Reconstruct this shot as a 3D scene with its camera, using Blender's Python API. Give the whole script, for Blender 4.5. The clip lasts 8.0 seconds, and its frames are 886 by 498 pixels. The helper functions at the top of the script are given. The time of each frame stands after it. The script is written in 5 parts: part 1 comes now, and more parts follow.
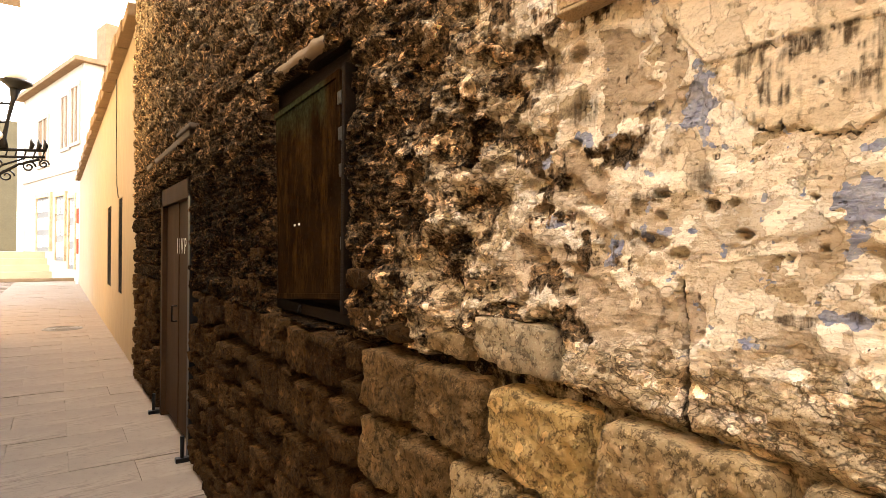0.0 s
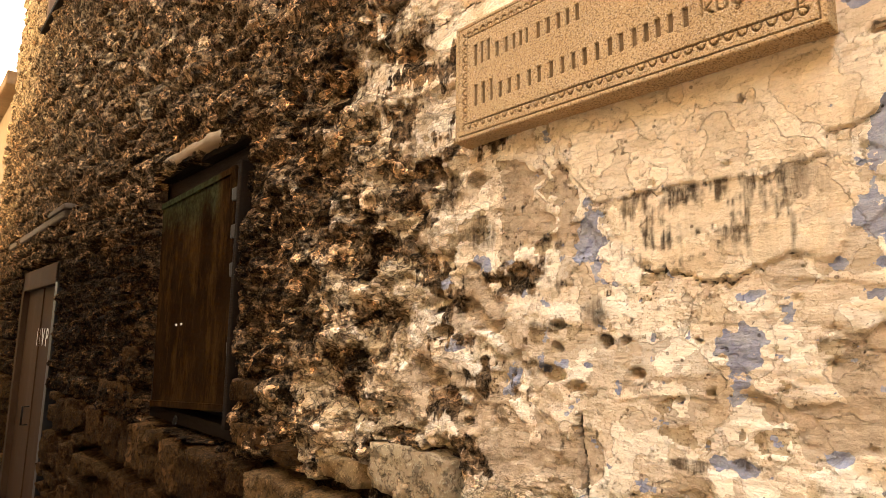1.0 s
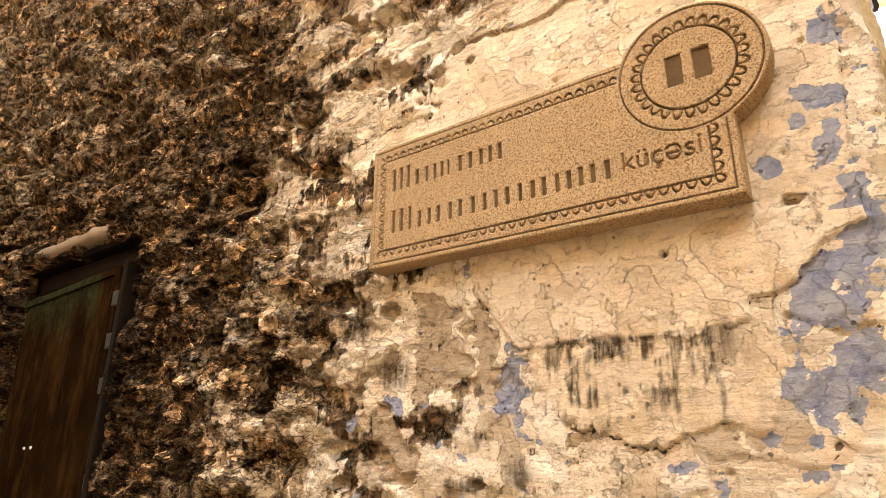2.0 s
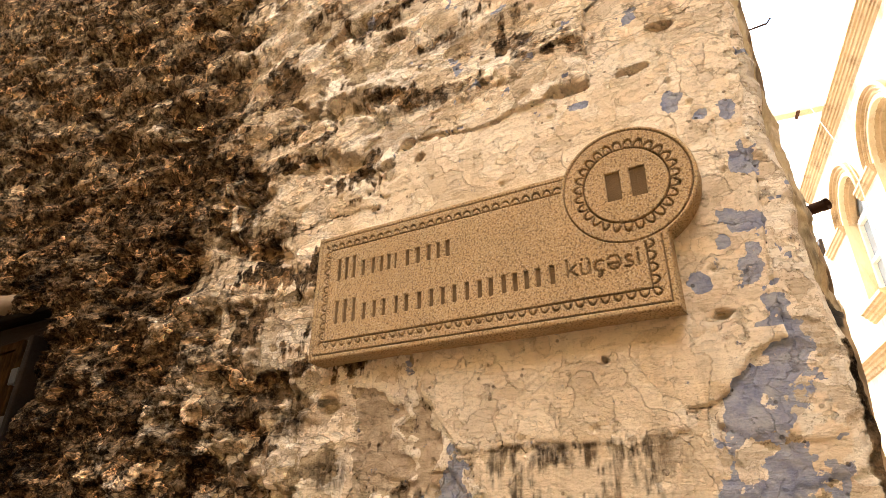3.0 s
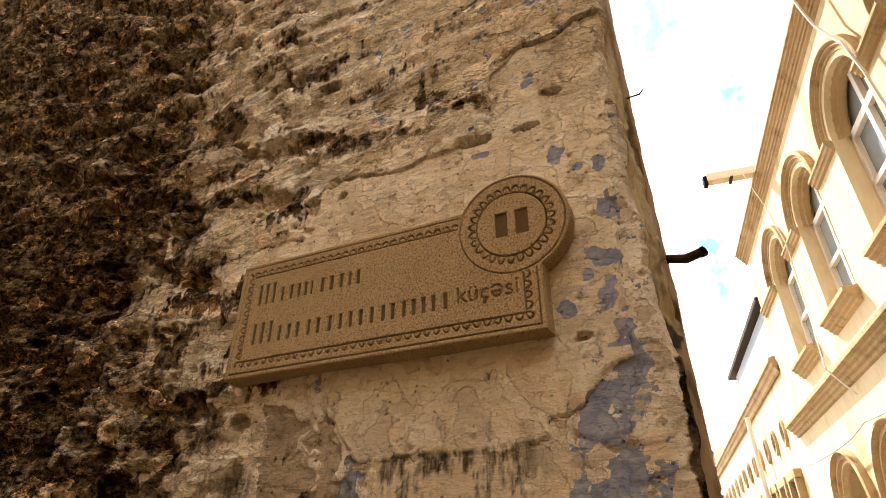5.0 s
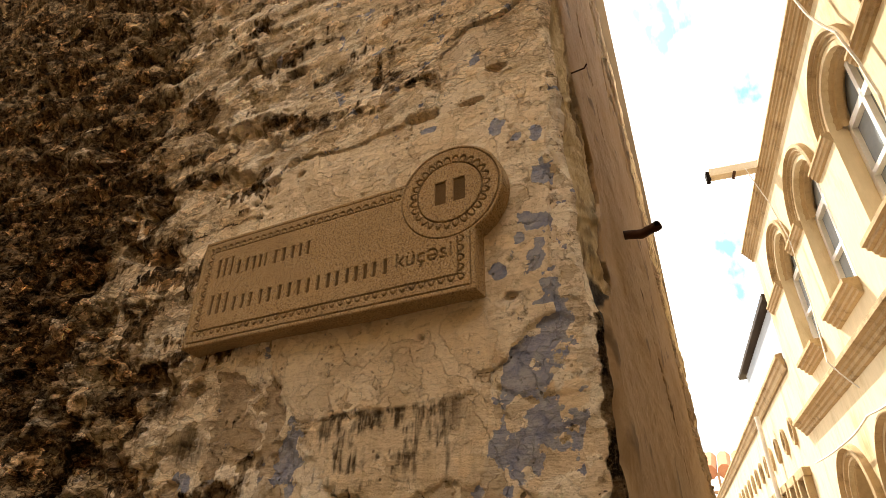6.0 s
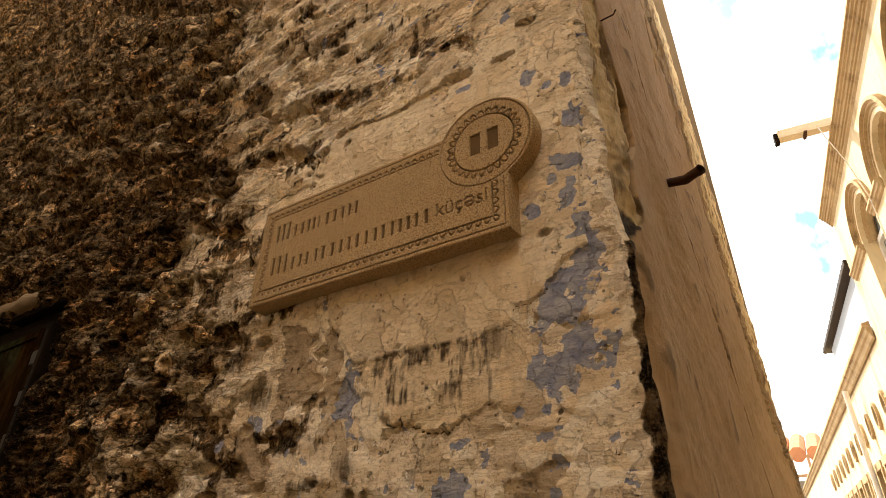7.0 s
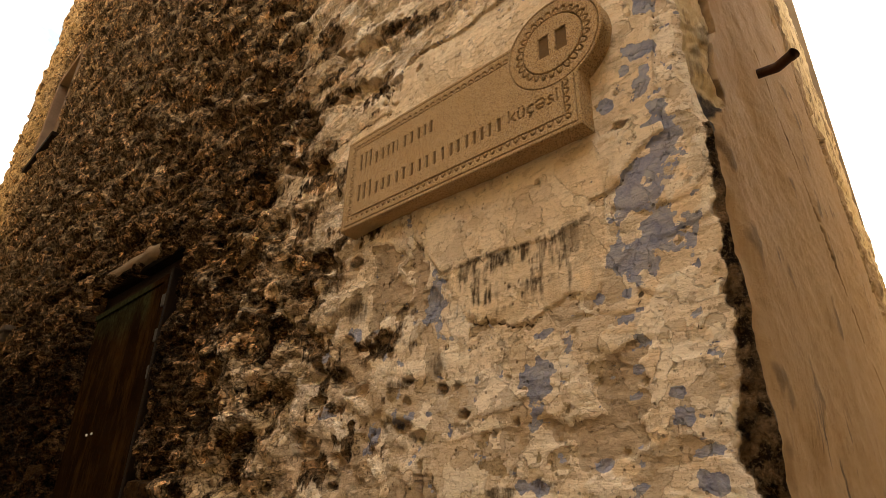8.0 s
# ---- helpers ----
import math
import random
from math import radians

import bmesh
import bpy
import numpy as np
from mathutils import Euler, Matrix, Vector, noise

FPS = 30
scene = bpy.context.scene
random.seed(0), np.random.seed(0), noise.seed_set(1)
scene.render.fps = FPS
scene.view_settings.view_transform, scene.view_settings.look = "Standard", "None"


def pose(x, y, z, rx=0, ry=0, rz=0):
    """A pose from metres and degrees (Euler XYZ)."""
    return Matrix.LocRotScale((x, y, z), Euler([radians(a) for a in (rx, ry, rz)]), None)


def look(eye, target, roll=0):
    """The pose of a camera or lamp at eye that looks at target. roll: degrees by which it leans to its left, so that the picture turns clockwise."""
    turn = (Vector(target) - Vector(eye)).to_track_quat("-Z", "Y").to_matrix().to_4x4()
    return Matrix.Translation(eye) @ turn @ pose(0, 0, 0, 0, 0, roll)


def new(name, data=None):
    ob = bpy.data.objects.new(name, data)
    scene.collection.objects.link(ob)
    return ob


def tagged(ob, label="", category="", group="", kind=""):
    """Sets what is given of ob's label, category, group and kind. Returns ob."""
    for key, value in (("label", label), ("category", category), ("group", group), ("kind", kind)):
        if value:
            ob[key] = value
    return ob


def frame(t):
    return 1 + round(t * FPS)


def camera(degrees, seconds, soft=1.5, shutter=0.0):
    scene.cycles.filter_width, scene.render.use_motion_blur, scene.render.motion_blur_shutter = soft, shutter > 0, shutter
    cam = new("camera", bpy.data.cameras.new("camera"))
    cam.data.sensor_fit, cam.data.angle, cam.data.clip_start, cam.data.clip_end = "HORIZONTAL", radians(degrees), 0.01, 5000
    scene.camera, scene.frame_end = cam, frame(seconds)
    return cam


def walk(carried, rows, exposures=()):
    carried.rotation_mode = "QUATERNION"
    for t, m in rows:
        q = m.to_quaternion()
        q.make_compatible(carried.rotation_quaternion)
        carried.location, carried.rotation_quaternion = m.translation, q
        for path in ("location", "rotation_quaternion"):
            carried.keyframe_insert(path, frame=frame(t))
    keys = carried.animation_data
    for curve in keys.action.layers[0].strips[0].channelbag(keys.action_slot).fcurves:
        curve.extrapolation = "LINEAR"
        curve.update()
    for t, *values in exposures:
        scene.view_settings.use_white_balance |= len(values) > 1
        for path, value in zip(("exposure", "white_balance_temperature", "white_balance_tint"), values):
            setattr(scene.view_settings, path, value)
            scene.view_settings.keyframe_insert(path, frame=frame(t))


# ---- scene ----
cam = camera(76.1, 8.0, 0.5)
PATH = [
    (0, (-0.877, 0.004, 1.662), (0.252, 1.654, 1.668), 0.4),
    (0.5, (-0.88, 0.014, 1.711), (0.375, 1.565, 1.852), 0.5),
    (1, (-0.848, 0.028, 1.747), (0.531, 1.445, 2.043), 0.6),
    (1.5, (-0.807, 0.06, 1.796), (0.67, 1.334, 2.236), 0.6),
    (2, (-0.806, 0.08, 1.845), (0.725, 1.213, 2.456), 0.6),
    (2.2, (-0.812, 0.081, 1.859), (0.729, 1.162, 2.535), 0.8),
    (3.3, (-0.841, 0.098, 1.883), (0.749, 0.921, 2.775), 0.0),
    (3.5, (-0.845, 0.096, 1.878), (0.744, 0.892, 2.795), -0.0),
    (4, (-0.856, 0.068, 1.861), (0.728, 0.818, 2.825), -0.1),
    (4.5, (-0.868, 0.024, 1.837), (0.709, 0.753, 2.827), -0.0),
    (5, (-0.859, -0.031, 1.801), (0.711, 0.692, 2.808), 0.1),
    (5.2, (-0.843, -0.054, 1.793), (0.727, 0.67, 2.8), 0.0),
    (6.3, (-0.789, -0.174, 1.7), (0.732, 0.629, 2.721), 0.6),
    (6.5, (-0.786, -0.184, 1.683), (0.717, 0.659, 2.698), 0.7),
    (7, (-0.783, -0.189, 1.632), (0.667, 0.771, 2.619), 0.9),
    (7.5, (-0.773, -0.196, 1.587), (0.626, 0.89, 2.516), 1.1),
    (8, (-0.77, -0.201, 1.547), (0.559, 1.047, 2.369), 1.3),
]
walk(cam, [(t, look(eye, target, roll)) for t, eye, target, roll in PATH], [(0, 3.64, 6300, 11), (1.5, 3.62, 6050, 11), (2.2, 3.46, 6050, 11), (3.5, 2.93, 6150, 11), (4.5, 2.24, 6400, 11), (5.2, 1.93, 6650, 11), (6.5, 1.82, 7050, 11), (8, 2.24, 7050, 11)])

# ---- world, sun, exposure ----
SUN_DIR = Vector((0.62, 0.55, 1.0)).normalized()
world = bpy.data.worlds.new("world")
scene.world = world
world.use_nodes = True
wn = world.node_tree
sky = wn.nodes.new("ShaderNodeTexSky")
sky.sky_type = "NISHITA"
sky.sun_disc = False
sky.sun_elevation = math.asin(SUN_DIR.z)
sky.sun_rotation = math.atan2(SUN_DIR.x, SUN_DIR.y)
sky.air_density, sky.dust_density, sky.ozone_density = 1.0, 3.0, 1.0
# thin bright clouds over the blue
wc = wn.nodes.new("ShaderNodeTexCoord")
wmap = wn.nodes.new("ShaderNodeMapping")
wmap.inputs["Scale"].default_value = (2.2, 6.0, 5.0)
wmap.inputs["Rotation"].default_value = (0.0, 0.3, 0.5)
wnoise = wn.nodes.new("ShaderNodeTexNoise")
wnoise.inputs["Scale"].default_value = 1.6
wnoise.inputs["Detail"].default_value = 6.0
wramp = wn.nodes.new("ShaderNodeValToRGB")
wramp.color_ramp.elements[0].position, wramp.color_ramp.elements[1].position = 0.375, 0.555
wmix = wn.nodes.new("ShaderNodeMixRGB")
wmix.inputs[2].default_value = (9.5, 9.2, 8.8, 1)
wn.links.new(wc.outputs["Generated"], wmap.inputs["Vector"])
wn.links.new(wmap.outputs[0], wnoise.inputs["Vector"])
wn.links.new(wnoise.outputs["Fac"], wramp.inputs[0])
wn.links.new(wramp.outputs[0], wmix.inputs[0])
wbright = wn.nodes.new("ShaderNodeMixRGB")
wbright.blend_type = "MULTIPLY"
wbright.inputs[0].default_value = 1.0
wbright.inputs[2].default_value = (0.33, 0.62, 0.80, 1)
wn.links.new(sky.outputs[0], wbright.inputs[1])
wn.links.new(wbright.outputs[0], wmix.inputs[1])
wn.links.new(wmix.outputs[0], wn.nodes["Background"].inputs[0])
wn.nodes["Background"].inputs[1].default_value = 0.13

sun = new("sun", bpy.data.lights.new("sun", "SUN"))
sun.data.energy, sun.data.angle, sun.data.color = 3.6, radians(0.6), (1.0, 0.94, 0.85)
sun.matrix_world = look(SUN_DIR * 40, (0, 0, 0))


# ---- materials ----
class Nodes:
    """Short wiring for a procedural material."""

    def __init__(self, name, rough=0.9, metal=0.0, spec=0.15):
        self.mat = bpy.data.materials.new(name)
        self.mat.use_nodes = True
        self.t = self.mat.node_tree
        self.b = self.t.nodes["Principled BSDF"]
        self.b.inputs["Roughness"].default_value = rough
        self.b.inputs["Metallic"].default_value = metal
        self.b.inputs["Specular IOR Level"].default_value = spec
        self.co = self.t.nodes.new("ShaderNodeTexCoord").outputs["Object"]

    def put(self, socket, value):
        if isinstance(value, bpy.types.NodeSocket):
            self.t.links.new(value, socket)
        elif isinstance(value, tuple) and len(value) == 3 and socket.type == "RGBA":
            socket.default_value = (*value, 1)
        else:
            socket.default_value = value

    def scaled(self, sx, sy, sz):
        m = self.t.nodes.new("ShaderNodeMapping")
        m.inputs["Scale"].default_value = (sx, sy, sz)
        self.t.links.new(self.co, m.inputs["Vector"])
        return m.outputs[0]

    def noise(self, scale, detail=5.0, rough=0.6, vec=None):
        n = self.t.nodes.new("ShaderNodeTexNoise")
        n.inputs["Scale"].default_value, n.inputs["Detail"].default_value, n.inputs["Roughness"].default_value = scale, detail, rough
        self.t.links.new(vec or self.co, n.inputs["Vector"])
        return n.outputs["Fac"]

    def voronoi(self, scale, vec=None):
        n = self.t.nodes.new("ShaderNodeTexVoronoi")
        n.inputs["Scale"].default_value = scale
        self.t.links.new(vec or self.co, n.inputs["Vector"])
        return n.outputs["Distance"]

    def ramp(self, fac, lo, hi, a=0.0, b=1.0):
        r = self.t.nodes.new("ShaderNodeMapRange")
        self.put(r.inputs["Value"], fac)
        for key, v in (("From Min", lo), ("From Max", hi), ("To Min", a), ("To Max", b)):
            r.inputs[key].default_value = v
        return r.outputs["Result"]

    def mix(self, fac, a, b, mode="MIX"):
        m = self.t.nodes.new("ShaderNodeMixRGB")
        m.blend_type = mode
        for s, v in zip(m.inputs, (fac, a, b)):
            self.put(s, v)
        return m.outputs[0]

    def math(self, op, a, b=0.0):
        m = self.t.nodes.new("ShaderNodeMath")
        m.operation = op
        m.use_clamp = op != "ADD"
        self.put(m.inputs[0], a)
        self.put(m.inputs[1], b)
        return m.outputs[0]

    def attr(self, name):
        a = self.t.nodes.new("ShaderNodeAttribute")
        a.attribute_name = name
        return a.outputs["Fac"]

    def random(self):
        return self.t.nodes.new("ShaderNodeObjectInfo").outputs["Random"]

    def island(self):
        return self.t.nodes.new("ShaderNodeNewGeometry").outputs["Random Per Island"]

    def bump(self, height, strength=0.5, distance=0.01, after=None):
        n = self.t.nodes.new("ShaderNodeBump")
        n.inputs["Strength"].default_value, n.inputs["Distance"].default_value = strength, distance
        self.put(n.inputs["Height"], height)
        if after is not None:
            self.t.links.new(after, n.inputs["Normal"])
        return n.outputs[0]

    def done(self, color, normal=None, rough=None):
        self.put(self.b.inputs["Base Color"], color)
        if normal is not None:
            self.t.links.new(normal, self.b.inputs["Normal"])
        if rough is not None:
            self.put(self.b.inputs["Roughness"], rough)
        return self.mat


def plain(name, a, b, scale=6.0, rough=0.8, metal=0.0, bump=0.3, dist=0.004, stretch=(1, 1, 1), dirt=None):
    """Two tones, grain, stains and fine relief."""
    n = Nodes(name, rough, metal, 0.5 if rough < 0.5 else 0.05)
    v = n.scaled(*stretch)
    big = n.ramp(n.noise(scale * 0.35, 4.0, 0.6, v), 0.3, 0.7)
    fine = n.ramp(n.noise(scale * 5.0, 6.0, 0.7, v), 0.3, 0.7)
    c = n.mix(big, a, b)
    c = n.mix(n.math("MULTIPLY", fine, 0.35), c, tuple(q * 0.6 for q in a))
    if dirt:
        c = n.mix(n.ramp(n.noise(scale * 0.9, 7.0, 0.7, v), 0.52, 0.72, 0, 0.8), c, dirt)
    return n.done(c, n.bump(fine, bump, dist), n.ramp(big, 0, 1, rough - 0.08, min(1.0, rough + 0.08)))


def weathered_wall():
    """Old lime-plastered rubble wall: raw masonry, coats of cream plaster, blue distemper, mortar patches, soot."""
    n = Nodes("weathered_wall", 0.93, 0.0, 0.03)
    n1, n2, n3 = n.noise(7.0, 6.0, 0.6), n.noise(42.0, 8.0, 0.68), n.noise(210.0, 6.0, 0.75)
    streak = n.noise(26.0, 7.0, 0.68, n.scaled(1, 1, 0.16))
    tone = n.attr("tone")
    raw = n.mix(n.ramp(n1, 0.35, 0.65), (0.40, 0.295, 0.17), (0.52, 0.40, 0.25))
    raw = n.mix(n.ramp(n2, 0.50, 0.70, 0, 0.7), raw, (0.24, 0.17, 0.10))
    raw = n.mix(n.ramp(n3, 0.54, 0.62, 0, 0.75), raw, (0.13, 0.082, 0.038))
    cream = n.mix(n.ramp(n1, 0.35, 0.65), (0.84, 0.70, 0.52), (0.76, 0.61, 0.425))
    cream = n.mix(n.ramp(tone, 0.0, 0.3, 0.40, 0.0), cream, (0.52, 0.41, 0.28))
    cream = n.mix(n.ramp(tone, 0.4, 0.7, 0.0, 0.75), cream, (0.82, 0.72, 0.57))
    cream = n.mix(n.ramp(streak, 0.52, 0.70, 0, 0.55), cream, (0.38, 0.26, 0.14))
    cream = n.mix(n.ramp(n2, 0.54, 0.68, 0, 0.6), cream, (0.90, 0.79, 0.63))
    cream = n.mix(n.ramp(n2, 0.36, 0.40, 0.5, 0), cream, (0.34, 0.22, 0.105))
    cream = n.mix(n.ramp(n3, 0.57, 0.61, 0, 0.55), cream, (0.27, 0.175, 0.08))
    # paint-thin coats with crisp broken edges
    f4 = n.noise(4.5, 8.0, 0.52)
    coat1, coat2, coat3 = n.ramp(f4, 0.452, 0.456), n.ramp(f4, 0.528, 0.532), n.ramp(f4, 0.598, 0.602)
    cream = n.mix(n.ramp(coat1, 0, 1, 0.55, 0.0), cream, (0.43, 0.335, 0.225))
    cream = n.mix(n.math("MULTIPLY", coat2, 0.65), cream, (0.90, 0.785, 0.61))
    cream = n.mix(n.math("MULTIPLY", coat3, 0.55), cream, (0.66, 0.48, 0.28))
    cream = n.mix(n.ramp(n.attr("rough"), 0.3, 0.9, 0.0, 0.6), cream, n.mix(n.ramp(n2, 0.4, 0.6), (0.30, 0.205, 0.11), (0.50, 0.37, 0.22)))
    f5 = n.noise(15.0, 9.0, 0.55, n.scaled(1, 0.9, 1.25))
    chip1, chip2 = n.ramp(f5, 0.425, 0.430), n.ramp(f5, 0.575, 0.580)
    cream = n.mix(n.ramp(chip1, 0, 1, 0.55, 0.0), cream, (0.48, 0.355, 0.215))
    cream = n.mix(n.math("MULTIPLY", chip2, 0.8), cream, (0.90, 0.78, 0.605))
    grit = n.ramp(n.noise(130.0, 5.0, 0.7), 0.58, 0.63, 0, 0.5)
    cream = n.mix(grit, cream, (0.36, 0.245, 0.125))
    ochre = n.mix(n.ramp(n2, 0.35, 0.7), (0.85, 0.675, 0.455), (0.77, 0.59, 0.375))
    ochre = n.mix(n.ramp(streak, 0.52, 0.70, 0, 0.5), ochre, (0.42, 0.28, 0.14))
    grey = n.mix(n.ramp(n2, 0.35, 0.65), (0.56, 0.435, 0.295), (0.40, 0.30, 0.195))
    grey = n.mix(n.ramp(n3, 0.54, 0.70, 0, 0.6), grey, (0.20, 0.15, 0.095))
    blue = n.mix(n.ramp(n2, 0.38, 0.62), (0.235, 0.245, 0.325), (0.39, 0.375, 0.385))
    brown = n.mix(n.ramp(n2, 0.43, 0.57), (0.015, 0.0086, 0.0039), (0.185, 0.118, 0.061))
    brown = n.mix(n.ramp(n3, 0.53, 0.60, 0, 0.7), brown, (0.20, 0.147, 0.090))
    black = n.mix(n.ramp(n2, 0.42, 0.58), (0.0018, 0.0010, 0.0004), (0.026, 0.0142, 0.0058))
    black = n.mix(n.ramp(n3, 0.55, 0.62, 0, 0.6), black, (0.085, 0.050, 0.023))
    crumb = n.math("ADD", n.noise(38.0, 9.0, 0.64), -0.5)

    def broken(name, spread, lo, hi):
        wobble = n.t.nodes.new("ShaderNodeMath")
        wobble.operation = "MULTIPLY_ADD"
        n.put(wobble.inputs[0], crumb)
        n.put(wobble.inputs[1], spread)
        n.put(wobble.inputs[2], n.attr(name))
        return n.ramp(wobble.outputs[0], lo, hi)

    c = n.mix(broken("cream", 1.8, 0.42, 0.50), raw, cream)
    c = n.mix(n.attr("ochre"), c, ochre)
    c = n.mix(broken("mortar", 1.5, 0.44, 0.50), c, grey)
    c = n.mix(broken("blue", 2.6, 0.46, 0.52), c, blue)
    c = n.mix(broken("grime", 1.7, 0.22, 0.68), c, n.mix(broken("soil_shade", 1.5, 0.2, 0.8), brown, black))
    # gaps, breaks and joints: their shade and dirt painted dark
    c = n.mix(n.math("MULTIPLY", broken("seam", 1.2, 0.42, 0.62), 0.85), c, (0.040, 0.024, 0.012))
    drip = n.ramp(n.noise(95.0, 9.0, 0.7, n.scaled(1, 1, 0.14)), 0.34, 0.56, 0.25, 1.0)
    smut = n.ramp(n.noise(30.0, 8.0, 0.7), 0.30, 0.50, 0.45, 1.0)
    c = n.mix(n.math("MULTIPLY", n.attr("soot"), n.math("MULTIPLY", drip, smut)), c, n.mix(n.ramp(n2, 0.4, 0.62), (0.020, 0.012, 0.006), (0.075, 0.047, 0.024)))
    # scales and flakes too small for the mesh: crisp steps with a painted shadow rim
    f1, f2 = n.noise(11.0, 4.5, 0.52, n.scaled(1, 0.75, 1.5)), n.noise(27.0, 4.0, 0.52, n.scaled(1, 0.8, 1.4))
    amount = n.ramp(n.attr("rough"), 0.0, 1.0, 0.07, 1.0)
    flakes = n.math("ADD", n.math("ADD", n.ramp(f1, 0.485, 0.50), n.ramp(f1, 0.565, 0.58)), n.math("ADD", n.ramp(f2, 0.49, 0.51, 0, 0.6), n.ramp(f2, 0.58, 0.60, 0, 0.6)))
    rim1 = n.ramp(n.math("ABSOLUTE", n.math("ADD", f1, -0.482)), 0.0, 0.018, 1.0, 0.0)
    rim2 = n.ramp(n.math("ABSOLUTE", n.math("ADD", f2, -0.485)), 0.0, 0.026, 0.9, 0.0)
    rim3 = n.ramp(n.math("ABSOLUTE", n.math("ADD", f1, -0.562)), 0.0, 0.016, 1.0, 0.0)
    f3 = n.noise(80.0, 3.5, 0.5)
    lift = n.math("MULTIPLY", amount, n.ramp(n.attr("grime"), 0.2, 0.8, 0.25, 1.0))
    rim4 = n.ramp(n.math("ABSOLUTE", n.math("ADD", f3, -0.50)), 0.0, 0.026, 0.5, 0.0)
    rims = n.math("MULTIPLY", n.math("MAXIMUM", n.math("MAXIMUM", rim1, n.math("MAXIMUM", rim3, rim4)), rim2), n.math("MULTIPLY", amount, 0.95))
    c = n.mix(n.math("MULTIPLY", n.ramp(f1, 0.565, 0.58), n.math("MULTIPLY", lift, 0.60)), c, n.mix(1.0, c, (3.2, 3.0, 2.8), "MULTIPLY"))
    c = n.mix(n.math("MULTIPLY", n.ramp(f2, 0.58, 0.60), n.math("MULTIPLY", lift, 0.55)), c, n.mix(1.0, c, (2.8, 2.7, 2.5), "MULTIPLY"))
    # lips: light catching the flake edges, painted as a brighter tone
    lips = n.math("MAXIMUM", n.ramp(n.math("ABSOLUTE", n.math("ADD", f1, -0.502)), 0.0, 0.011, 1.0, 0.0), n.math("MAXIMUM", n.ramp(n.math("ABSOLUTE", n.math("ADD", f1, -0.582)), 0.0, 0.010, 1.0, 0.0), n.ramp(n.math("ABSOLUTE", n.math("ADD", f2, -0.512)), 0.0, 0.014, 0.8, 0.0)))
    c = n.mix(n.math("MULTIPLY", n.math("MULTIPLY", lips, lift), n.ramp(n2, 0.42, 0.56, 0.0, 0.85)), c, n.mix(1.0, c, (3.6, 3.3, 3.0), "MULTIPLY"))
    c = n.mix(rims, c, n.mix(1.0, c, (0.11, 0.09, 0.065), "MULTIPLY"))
    thin = n.ramp(n.attr("rough"), 0.0, 0.8, 1.0, 0.3)
    # coat edges and nicks: shadow and dirt along the breaks, painted dark
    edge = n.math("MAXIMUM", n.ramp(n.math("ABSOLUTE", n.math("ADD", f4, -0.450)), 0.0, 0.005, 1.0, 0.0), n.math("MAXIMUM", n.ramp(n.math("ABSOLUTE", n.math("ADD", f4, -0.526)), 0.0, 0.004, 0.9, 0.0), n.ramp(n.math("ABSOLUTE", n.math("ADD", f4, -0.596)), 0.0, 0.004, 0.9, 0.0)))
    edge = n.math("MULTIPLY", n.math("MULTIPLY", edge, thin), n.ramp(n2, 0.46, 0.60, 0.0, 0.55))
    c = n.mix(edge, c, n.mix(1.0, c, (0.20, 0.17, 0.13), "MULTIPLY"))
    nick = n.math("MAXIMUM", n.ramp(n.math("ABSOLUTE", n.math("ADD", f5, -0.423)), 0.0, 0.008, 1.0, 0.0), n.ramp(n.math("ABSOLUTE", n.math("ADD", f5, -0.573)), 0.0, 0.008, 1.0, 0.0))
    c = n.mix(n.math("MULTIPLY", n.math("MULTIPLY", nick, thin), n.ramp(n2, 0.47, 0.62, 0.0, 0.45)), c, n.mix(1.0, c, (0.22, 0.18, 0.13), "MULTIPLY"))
    pin = n.math("MULTIPLY", n.ramp(n.voronoi(48.0), 0.10, 0.16, 1.0, 0.0), n.ramp(n1, 0.48, 0.56))
    c = n.mix(n.math("MULTIPLY", pin, 0.7), c, n.mix(1.0, c, (0.22, 0.18, 0.13), "MULTIPLY"))
    strokes = n.noise(24.0, 7.0, 0.68, n.scaled(1, 1, 6.0))
    c = n.mix(n.ramp(strokes, 0.55, 0.68, 0, 0.35), c, n.mix(1.0, c, (0.45, 0.40, 0.33), "MULTIPLY"))
    layers = n.math("MULTIPLY", n.math("ADD", n.math("ADD", coat1, coat2), coat3), 0.33)
    bb = n.bump(n.math("MULTIPLY", layers, thin), 1.0, 0.030)
    bb = n.bump(n.math("MULTIPLY", n.math("MULTIPLY", n.math("ADD", chip1, chip2), 0.5), thin), 1.0, 0.014, bb)
    bb = n.bump(strokes, 0.7, 0.006, bb)
    bb = n.bump(n.ramp(pin, 0, 1, 1, 0), 0.8, 0.004, bb)
    b0 = n.bump(n.math("MULTIPLY", n.math("MULTIPLY", flakes, 0.3), amount), 1.0, 0.024, bb)
    b1 = n.bump(n2, 0.6, 0.005, b0)
    b2 = n.bump(n3, 0.8, 0.0025, b1)
    return n.done(c, b2)


